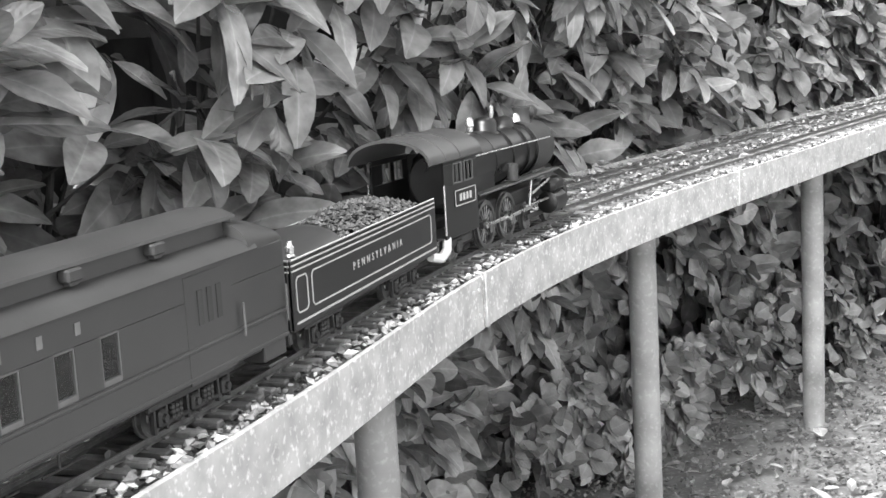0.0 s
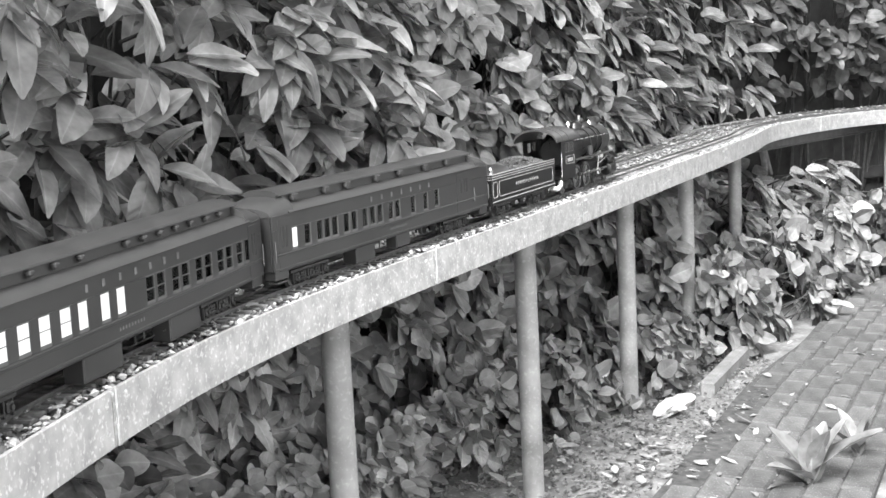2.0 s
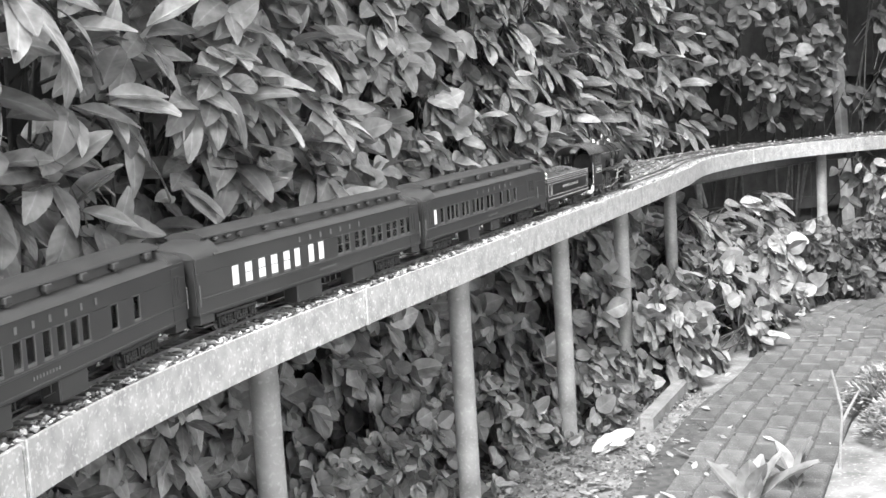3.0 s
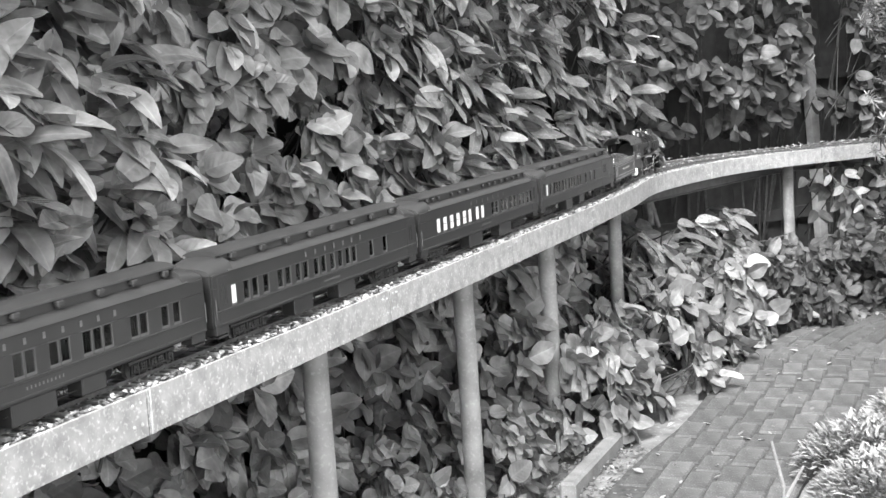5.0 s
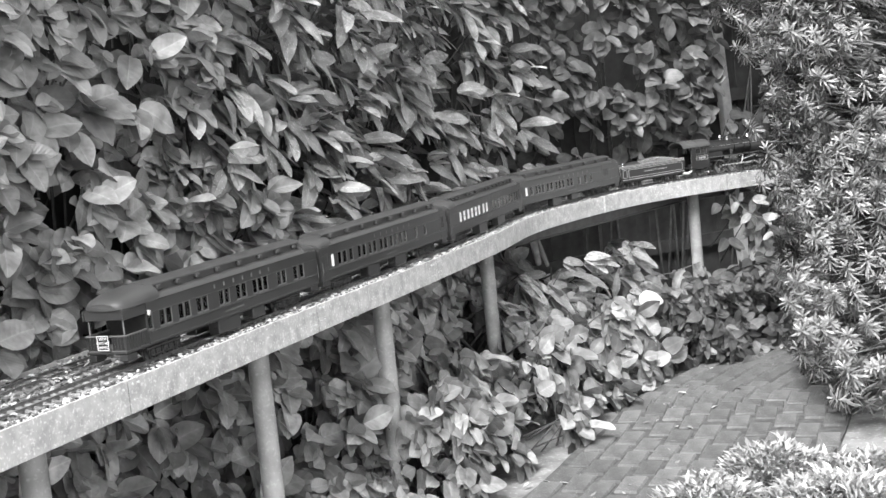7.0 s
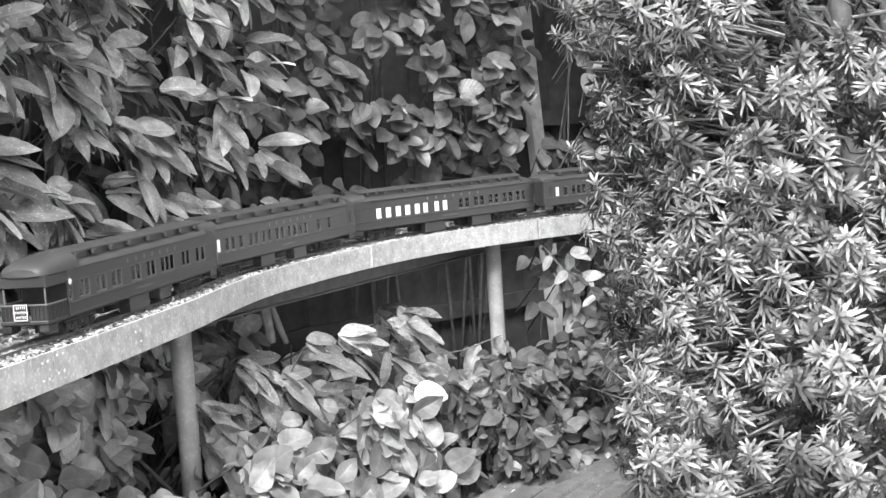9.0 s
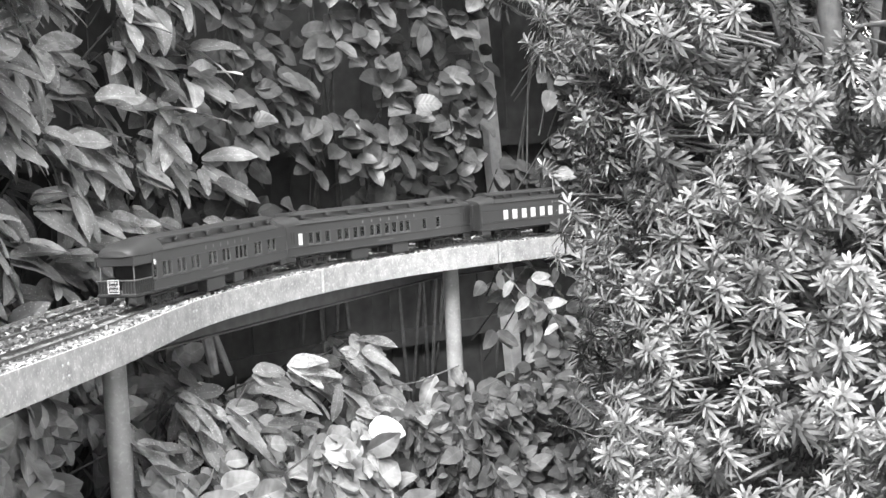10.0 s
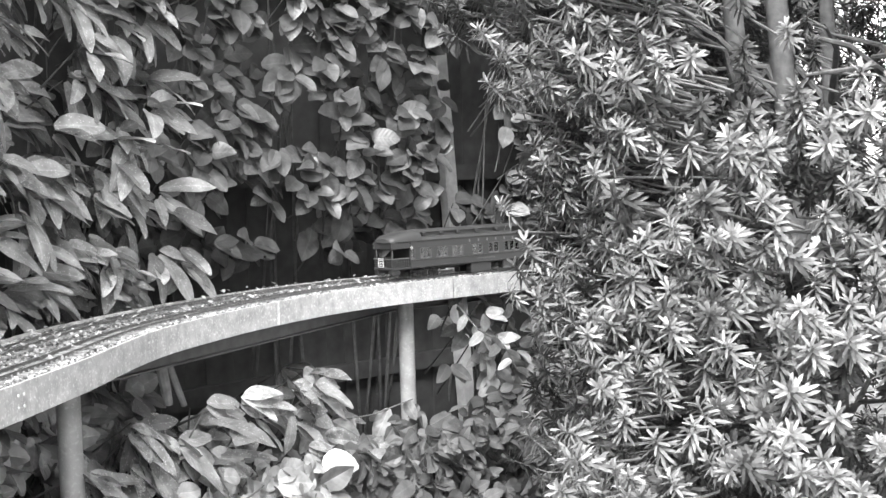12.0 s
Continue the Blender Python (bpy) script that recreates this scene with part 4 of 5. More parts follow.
def underframe(car, length, boxes):
    g = Shape()
    g.box((0, 0, FLOOR - 0.002), (length - 0.01, HALF * 1.9, 0.005), 0.001).box((0, 0, FLOOR - 0.009), (length * 0.55, 0.02, 0.012), 0.001)
    part("underframe", g, UNDER, car, "black underframe")
    for x, w, h, d in boxes:
        for k in (-1, 1):
            part("equipment_box", Shape().box((x, k * (HALF - d / 2 - 0.004), FLOOR - 0.003 - h / 2), (w, d, h), 0.002), CAR, car)
    for x in (-0.06, 0.03, 0.055, 0.13):
        for k in (-1, 1):
            part("brake_rod", Shape().tube((x, k * 0.04, FLOOR - 0.003), (x, k * 0.04, FLOOR - 0.02), 0.0014, None, 6).tube((x - 0.02, k * 0.04, FLOOR - 0.02), (x + 0.03, k * 0.04, FLOOR - 0.02), 0.001, None, 6), UNDER, car)
    part("floor", Shape().box((0, 0, FLOOR + 0.003), (length - 0.02, HALF * 1.85, 0.003)), INSIDE, car)
    seats = Shape()
    n = 14
    for i in range(n):
        x = (i - (n - 1) / 2) * length * 0.058
        for k in (-1, 1):
            seats.box((x, k * 0.028, FLOOR + 0.016), (0.03, 0.03, 0.012), 0.002).box((x - 0.014, k * 0.028, FLOOR + 0.03), (0.005, 0.03, 0.03), 0.002)
    part("seat_row", seats, INSIDE, car)


def car_ends(car, length, front=True, rear=True):
    for sgn, on in ((1, front), (-1, rear)):
        if not on:
            continue
        x = sgn * length / 2
        g = Shape()
        g.box((x, 0, (FLOOR + EAVE) / 2), (0.003, HALF * 2 - 0.004, EAVE - FLOOR), 0.0005)
        g.box((x + sgn * 0.004, 0, (FLOOR + EAVE) / 2 + 0.002), (0.006, 0.036, EAVE - FLOOR - 0.004), 0.001)
        part("end_wall", g, CAR, car)
        part("diaphragm", Shape().box((x + sgn * 0.0105, 0, 0.088), (0.009, 0.032, 0.09), 0.002), UNDER, car, "black folded gangway")
        part("coupler", Shape().box((x + sgn * 0.012, 0, 0.025), (0.03, 0.008, 0.008), 0.002), UNDER, car)
        for k in (-1, 1):
            st = Shape().box((x - sgn * 0.025, k * (HALF - 0.012), FLOOR - 0.008), (0.042, 0.024, 0.016), 0.001).box((x - sgn * 0.025, k * (HALF - 0.008), FLOOR - 0.02), (0.034, 0.02, 0.003), 0.0006)
            part("step", st, CAR, car)
            part("handrail", Shape().tube((x - sgn * 0.003, k * (HALF + 0.004), 0.055), (x - sgn * 0.003, k * (HALF + 0.004), 0.09), 0.001, None, 6), TRIM, car)


def roof(car, length, hood_front=True, hood_rear=True):
    a, b = -length / 2 - 0.003, length / 2 + 0.003
    rings = []
    for t in (0, 0.02, 0.045, 0.07):
        f = t / 0.07
        rings.append(roof_plain(a + t, 0.9 + 0.1 * f, 0.36 + 0.42 * f ** 0.6))
    part("roof_hood", Shape().loft(rings), CARROOF, car, smooth=True)
    part("roof_hood", Shape().loft([[(-p[0], p[1], p[2]) for p in r] for r in rings]), CARROOF, car, smooth=True)
    part("roof", Shape().loft([roof_ring(a + 0.055), roof_ring(0), roof_ring(b - 0.055)]), CARROOF, car, "long clerestory roof", smooth=True)


def vents(car, xs, size=(0.016, 0.011, 0.009)):
    v = Shape().box((0, 0, 0), size, 0.0015).box((0, 0, -size[2] * 0.6), (size[0] * 0.6, size[1] * 0.6, 0.004), 0.0005).mesh("vent", CARROOF)
    for x in xs:
        for k in (-1, 1):
            part("vent", v, None, car, m=pose(x, k * (HALF * 0.69), EAVE + 0.6 * (TOP - EAVE), 0, 0, 0))


CARLEN = 0.924
CARSCALE, ENGSCALE = 1.18, 1.2


def coach(label, windows, blinds, vent_xs, boxes, slits_front=True, slits_rear=True, letters=True, grille=False, small=False):
    car = thing("passenger_coach", label, "train car", "coaches of the model train")
    ws = [((u - 0.5) * CARLEN, w) for u, w in windows]
    side_panels(car, CARLEN, ws)
    window_set(car, ws, blinds)
    roof(car, CARLEN)
    vents(car, vent_xs, (0.011, 0.009, 0.006) if small else (0.018, 0.011, 0.010))
    underframe(car, CARLEN, boxes)
    car_ends(car, CARLEN)
    bogie(car, CARLEN / 2 - 0.145, 3, 0.05)
    bogie(car, -CARLEN / 2 + 0.145, 3, 0.05)
    slit = Shape().box((-0.0055, 0, 0), (0.006, 0.0012, 0.036), 0.0004).box((0.0055, 0, 0), (0.006, 0.0012, 0.036), 0.0004).mesh("door_window", UNDER)
    for on, x in ((slits_front, CARLEN / 2 - 0.036), (slits_rear, -CARLEN / 2 + 0.036)):
        if on:
            for k in (-1, 1):
                dr = part("door", Shape().box((x, k * (HALF + 0.0012), 0.083), (0.04, 0.0016, 0.088), 0.0004), CAR, car)
                part("door_window", slit, None, dr, "dark narrow door windows", m=pose(x, k * (HALF + 0.0022), 0.095))
    if grille:
        for k in (-1, 1):
            x = CARLEN / 2 - 0.135
            dr = part("baggage_door", Shape().box((x, k * (HALF + 0.0012), 0.083), (0.075, 0.0016, 0.092), 0.0004), CAR, car)
            g = Shape()
            for d in (-0.015, 0, 0.015):
                g.box((x + d, k * (HALF + 0.0022), 0.1), (0.008, 0.0012, 0.03), 0.0003)
            part("door_window", g, UNDER, dr, "barred door window")
            part("handrail", Shape().tube((x + 0.05, k * (HALF + 0.005), 0.06), (x + 0.05, k * (HALF + 0.005), 0.09), 0.0012, None, 6), TRIM, car)
    if letters:
        lettering(car, 0.02, 0.1205, 0.3, 0.0092, 7, LETTER)
    lettering(car, 0.0, 0.054, 0.075, 0.0045, 9, LETTER)
    return car


N, W = 0.0243, 0.0265
parlour = coach("dark painted combine coach with baggage door and clerestory roof", [(.076, .019), (.123, N), (.169, N), (.198, N), (.228, N), (.275, N), (.307, N), (.354, N), (.387, N), (.42, N), (.47, N), (.502, N), (.577, N), (.642, N), (.701, N)], (0,),
                [-0.36, -0.25, -0.17, -0.05, 0.05, 0.17, 0.28], [(-0.13, 0.075, 0.032, 0.03), (0.03, 0.06, 0.026, 0.025)], slits_front=False, grille=True)
diner = coach("dark painted dining coach with white blinds drawn", [(.13, N), (.178, W), (.228, W), (.276, W), (.326, W), (.37, N), (.43, N), (.475, N), (.565, W), (.6, W), (.65, W), (.685, W), (.735, W), (.77, W), (.82, W), (.855, W), (.9, W), (.935, N)], (0, 1, 2, 3, 4, 5, 6, 7),
              [-0.37, -0.33, -0.29, -0.2, -0.145, -0.085, 0.035, 0.085, 0.135, 0.185, 0.235, 0.29, 0.34], [(-0.07, 0.1, 0.034, 0.03), (0.17, 0.1, 0.034, 0.03)], slits_rear=False, small=True)
sleeper_car = coach("dark painted sleeping coach with clerestory roof", [(.076, .019), (.125, N), (.16, N), (.205, N), (.265, N), (.3, N), (.345, N), (.38, N), (.43, N), (.465, N), (.51, N), (.55, N), (.59, N), (.625, N), (.72, N), (.80, N)], (0,),
                    [-0.36, -0.25, -0.15, -0.05, 0.05, 0.15, 0.25, 0.36], [(-0.12, 0.08, 0.032, 0.03), (0.08, 0.08, 0.032, 0.03)])


def text_mesh(name, words, size, spacing, mat):
    """Raised capitals, centred, facing +z."""
    cu = bpy.data.curves.new(name, "FONT")
    cu.body, cu.size, cu.extrude, cu.align_x, cu.align_y = words, size, 0.0004, "CENTER", "CENTER"
    cu.space_character = spacing
    tmp = new(name, cu)
    bpy.context.view_layer.update()
    me = bpy.data.meshes.new_from_object(tmp.evaluated_get(bpy.context.evaluated_depsgraph_get()))
    bpy.data.objects.remove(tmp)
    me.materials.append(mat)
    return me


TAILLEN = CARLEN * 0.95


def observation():
    car = thing("observation_coach", "dark painted observation coach with open railed platform", "train car", "coaches of the model train")
    rear = -TAILLEN / 2 + 0.085
    ws = [((u - 0.5) * TAILLEN, N) for u in (.105, .16, .19, .245, .275, .33, .36, .44, .47, .53, .56, .62, .65, .68, .76, .79, .86, .9)]
    side_panels(car, TAILLEN, ws, x_from=rear)
    window_set(car, ws)
    vents(car, [-0.28, -0.2, -0.12, -0.03, 0.07, 0.17, 0.26, 0.35])
    underframe(car, TAILLEN, [(-0.02, 0.1, 0.034, 0.03), (0.12, 0.06, 0.028, 0.03)])
    car_ends(car, TAILLEN, True, False)
    bogie(car, TAILLEN / 2 - 0.145, 3, 0.05)
    bogie(car, -TAILLEN / 2 + 0.16, 3, 0.05)
    lettering(car, 0.05, 0.1205, 0.3, 0.0092, 7, LETTER)
    lettering(car, 0.0, 0.054, 0.09, 0.0045, 10, LETTER)
    a, b = -TAILLEN / 2, TAILLEN / 2 + 0.003
    part("roof", Shape().loft([roof_ring(a + 0.12), roof_ring(0), roof_ring(b - 0.055)]), CARROOF, car, "long clerestory roof", smooth=True)
    rings = []
    for t, sq, ri in ((0.0, 0.62, 0.34), (0.006, 0.8, 0.5), (0.02, 0.93, 0.66), (0.05, 1.0, 0.82), (0.09, 1.0, 0.92), (0.135, 1.0, 0.98)):
        rings.append(roof_plain(a + t, sq, ri))
    part("roof_hood", Shape().loft(rings), CARROOF, car, "rounded roof end over the platform", smooth=True)
    rr = [[(-p[0], p[1], p[2]) for p in roof_plain(-b + t, 0.9 + 0.1 * t / 0.07, 0.36 + 0.42 * (t / 0.07) ** 0.6)] for t in (0, 0.02, 0.045, 0.07)]
    part("roof_hood", Shape().loft(rr), CARROOF, car, smooth=True)
    # platform
    part("rear_wall", Shape().box((rear, 0, (FLOOR + EAVE) / 2), (0.003, HALF * 2 - 0.004, EAVE - FLOOR), 0.0005), UNDER, car)
    part("platform_floor", Shape().box(((a + rear) / 2, 0, FLOOR), (rear - a, HALF * 1.96, 0.006), 0.001), CAR, car)
    part("platform_valance", Shape().box((a + 0.006, 0, EAVE - 0.012), (0.004, HALF * 1.9, 0.022), 0.001).box(((a + rear) / 2, -HALF + 0.001, EAVE - 0.012), (rear - a, 0.003, 0.022), 0.001).box(((a + rear) / 2, HALF - 0.001, EAVE - 0.012), (rear - a, 0.003, 0.022), 0.001), CAR, car)
    rail = part("platform_railing", Shape().box((a + 0.003, 0, 0.075), (0.004, HALF * 1.96, 0.004), 0.001).box((a + 0.003, 0, 0.042), (0.004, HALF * 1.96, 0.004), 0.001)
                .box(((a + rear) / 2, HALF - 0.002, 0.075), (rear - a, 0.004, 0.004), 0.001).box(((a + rear) / 2, -HALF + 0.002, 0.075), (rear - a, 0.004, 0.004), 0.001), TRIM, car, "pale edged platform railing")
    bar = Shape().tube((0, 0, 0.04), (0, 0, 0.075), 0.001, None, 6).mesh("baluster", CAR)
    for i in range(13):
        part("baluster", bar, None, rail, m=pose(a + 0.003, (i - 6) * 0.0078, 0))
    for i in range(8):
        for k in (-1, 1):
            part("baluster", bar, None, rail, m=pose(a + 0.012 + i * 0.01, k * (HALF - 0.002), 0))
    for k in (-1, 1):
        part("platform_side", Shape().box((a + 0.006, k * 0.032, 0.058), (0.002, 0.036, 0.032), 0.0006), UNDER, car)
        part("platform_side", Shape().box(((a + rear) / 2, k * (HALF - 0.004), 0.058), (rear - a - 0.006, 0.002, 0.032), 0.0006), UNDER, car)
        part("corner_post", Shape().tube((a + 0.01, k * (HALF - 0.008), FLOOR), (a + 0.01, k * (HALF - 0.008), EAVE), 0.002, None, 8), TRIM, car)
        lamp = part("marker_lamp", Shape().lathe((a + 0.085, k * (HALF + 0.006), 0.104), (a + 0.085, k * (HALF + 0.006), 1), [(0, 0.003), (0.002, 0.005), (0.01, 0.005), (0.013, 0.002)], 10), BRASS, car, "small brass marker lamp")
    sign = part("tail_sign", Shape().box((a - 0.0015, 0.004, 0.062), (0.003, 0.03, 0.034), 0.0008), UNDER, car, "black tail sign with white lettering and border")
    g = Shape()
    for dy, dz, sy, sz in ((-0.0138, 0, 0.0014, 0.031), (0.0138, 0, 0.0014, 0.031), (0, 0.0152, 0.029, 0.0014), (0, -0.0152, 0.029, 0.0014)):
        g.box((a - 0.0036, 0.004 + dy, 0.062 + dz), (0.001, sy, sz))
    part("sign_border", g, WHITE, sign)
    for z, words, size in ((0.0095, "20TH", 0.0085), (0.0, "CENTURY", 0.0072), (-0.0095, "LIMITED", 0.0075)):
        part("sign_lettering", text_mesh("sign_lettering", words, size, 1.05, WHITE), None, sign, m=pose(a - 0.0032, 0.004, 0.062 + z, 90, 0, -90))
    for k in (-1, 1):
        part("step", Shape().box((a + 0.02, k * 0.04, FLOOR - 0.012), (0.036, 0.02, 0.014), 0.001), UNDER, car)
        part("step", Shape().box((a + 0.02, k * 0.043, FLOOR - 0.021), (0.03, 0.018, 0.004), 0.001), UNDER, car)
    part("coupler", Shape().box((a - 0.006, 0, 0.022), (0.03, 0.008, 0.008), 0.002), UNDER, car)
    return car


tail_car = observation()


def lined_panel(parent, x0, x1, z0, z1, y, w=0.0016, inset=0.004):
    """A gold-lined rectangle with clipped corners on a side plate."""
    g = Shape()
    for dz in (z0, z1):
        g.box(((x0 + x1) / 2, y, dz), (x1 - x0 - 2 * inset, 0.0008, w))
    for dx in (x0, x1):
        g.box((dx, y, (z0 + z1) / 2), (w, 0.0008, z1 - z0 - 2 * inset))
    for dx, sx in ((x0, 1), (x1, -1)):
        for dz, sz in ((z0, 1), (z1, -1)):
            g.box((dx + sx * inset / 2, y, dz + sz * inset / 2), (inset * 1.25, 0.0008, w), 0, pose(0, 0, 0, 0, 45 * sx * sz, 0))
    return part("lining", g, STRIPE, parent, "thin gold lining")


TL = 0.43


def tender():
    t = thing("tender", "black tender lined in gold and heaped with coal", "tender")
    h, z0, z1 = 0.048, 0.034, 0.103
    for k in (-1, 1):
        part("tank_side", Shape().box((0, k * h, (z0 + z1) / 2), (TL, 0.003, z1 - z0), 0.001), BLACK, t, "glossy black tank side")
    part("tank_end", Shape().box((-TL / 2, 0, (z0 + z1) / 2), (0.003, 2 * h - 0.004, z1 - z0), 0.001), BLACK, t)
    part("tank_end", Shape().box((TL / 2 - 0.006, 0, (z0 + z1) / 2 - 0.008), (0.003, 2 * h - 0.004, z1 - z0 - 0.016), 0.001), BLACK, t)
    part("tank_floor", Shape().box((0, 0, z0), (TL - 0.004, 2 * h - 0.004, 0.004), 0.001), BLACK, t)
    part("rear_deck", Shape().box((-TL / 2 + 0.09, 0, z1 - 0.006), (0.18, 2 * h - 0.004, 0.003), 0.001), BLACK, t)
    hump = Shape()
    ring = lambda x, r: [(x, (h - 0.004) * math.cos(a), z1 - 0.006 + r * math.sin(a)) for a in np.linspace(0, math.pi, 13)]
    hump.loft([ring(-0.185, 0.002), ring(-0.14, 0.012), ring(-0.085, 0.02), ring(-0.075, 0.02)])
    part("coal_slope_plate", hump, CAR, t, "grey curved bunker plate", smooth=True)
    for dz in (0.0, 0.0055, 0.011):
        for k in (-1, 1):
            part("beading", Shape().tube((-TL / 2, k * (h + 0.002), z1 + 0.001 - dz), (TL / 2 - 0.006, k * (h + 0.002), z1 + 0.001 - dz), 0.001, None, 6), STRIPE, t, "gold beading round the tank top")
        part("beading", Shape().tube((-TL / 2 - 0.002, -h, z1 + 0.001 - dz), (-TL / 2 - 0.002, h, z1 + 0.001 - dz), 0.001, None, 6), STRIPE, t, "gold beading round the tank top")
    for k in (-1, 1):
        y = k * (h + 0.0019)
        lined_panel(t, -TL / 2 + 0.045, TL / 2 - 0.02, z0 + 0.017, z1 - 0.017, y)
        part("lining", Shape().box((0, y, z0 + 0.0075), (TL - 0.01, 0.0008, 0.0022)), STRIPE, t)
        lined_panel(t, -TL / 2 + 0.008, -TL / 2 + 0.034, z0 + 0.017, z1 - 0.017, y)
    back = Shape()
    for a, b in ((-h + 0.006, -0.004), (0.004, h - 0.006)):
        for z in (z0 + 0.017, z1 - 0.017):
            back.box((-TL / 2 - 0.0019, (a + b) / 2, z), (0.0008, b - a - 0.004, 0.0016))
        for y in (a, b):
            back.box((-TL / 2 - 0.0019, y, (z0 + z1) / 2), (0.0008, 0.0016, z1 - z0 - 0.038))
    part("lining", back, STRIPE, t)
    me = text_mesh("side_lettering", "PENNSYLVANIA", 0.0118, 2.05, STRIPE)
    for k in (-1, 1):
        part("side_lettering", me, None, t, "widely spaced gold capital letters", m=pose(0.012, k * (h + 0.0022), (z0 + z1) / 2 + 0.001, 90, 0, 0 if k < 0 else 180))
    rnd = random.Random(9)
    coal = Shape()
    base = [(1, 0, 0), (-1, 0, 0), (0, 1, 0), (0, -1, 0), (0, 0, 1), (0, 0, -1)]
    fs = [(0, 2, 4), (2, 1, 4), (1, 3, 4), (3, 0, 4), (2, 0, 5), (1, 2, 5), (3, 1, 5), (0, 3, 5)]
    for _ in range(1700):
        x, y = rnd.uniform(-0.07, 0.19), rnd.uniform(-h + 0.006, h - 0.006)
        z = z1 - 0.008 + 0.024 * (1 - (y / h) ** 2) * math.sin(math.pi * min(1, max(0.05, (x + 0.1) / 0.32))) + rnd.uniform(-.004, .003)
        r = rnd.uniform(0.0025, 0.0052)
        coal.add([(x + p[0] * r * rnd.uniform(.6, 1.2), y + p[1] * r * rnd.uniform(.6, 1.2), z + p[2] * r * rnd.uniform(.5, 1)) for p in base], fs)
    ob = part("coal", coal.mesh("coal", COAL, False, False), None, t, "heap of broken coal")
    ob["kind"] = "stuff"
    lan = part("lantern", Shape().lathe((-TL / 2 + 0.02, -h + 0.008, z1), (-TL / 2 + 0.02, -h + 0.008, 1), [(0, 0.005), (0.002, 0.0055), (0.004, 0.004), (0.011, 0.005), (0.013, 0.003), (0.017, 0.0025)], 12), BRASS, t, "small brass lantern", smooth=True)
    part("handrail", Shape().tube((-TL / 2 - 0.004, -0.03, z1 + 0.008), (-TL / 2 - 0.004, 0.03, z1 + 0.008), 0.0011, None, 6), BRASS, t)
    part("rear_beam", Shape().box((-TL / 2 - 0.002, 0, 0.028), (0.008, 0.09, 0.012), 0.001).box((-TL / 2 - 0.012, 0, 0.022), (0.024, 0.01, 0.01), 0.002), UNDER, t)
    for k in (-1, 1):
        part("brake_hose", Shape().tube((-TL / 2 - 0.006, k * 0.028, 0.028), (-TL / 2 - 0.012, k * 0.028, 0.014), 0.0018, None, 6).tube((-TL / 2 - 0.012, k * 0.028, 0.014), (-TL / 2 - 0.03, k * 0.02, 0.012), 0.0018, None, 6), STEELBRIGHT, t)
    part("underframe", Shape().box((0, 0, 0.03), (TL - 0.02, 0.07, 0.006), 0.001), UNDER, t)
    bogie(t, 0.12, 2, 0.062, 0.0165, 0.036)
    bogie(t, -0.12, 2, 0.062, 0.0165, 0.036)
    pipe = Shape()
    pts = [Vector((TL / 2 - 0.01, -0.043, 0.03)), Vector((TL / 2 + 0.012, -0.05, 0.024)), Vector((TL / 2 + 0.035, -0.05, 0.03)), Vector((TL / 2 + 0.05, -0.046, 0.044))]
    for a, b in zip(pts, pts[1:]):
        pipe.tube(a, b, 0.0062, None, 10)
    part("water_hose", pipe, WHITE, t, "bright white water hose", smooth=True)
    return t


tender_ob = tender()
ENGLEN = 0.56
CRANK = []


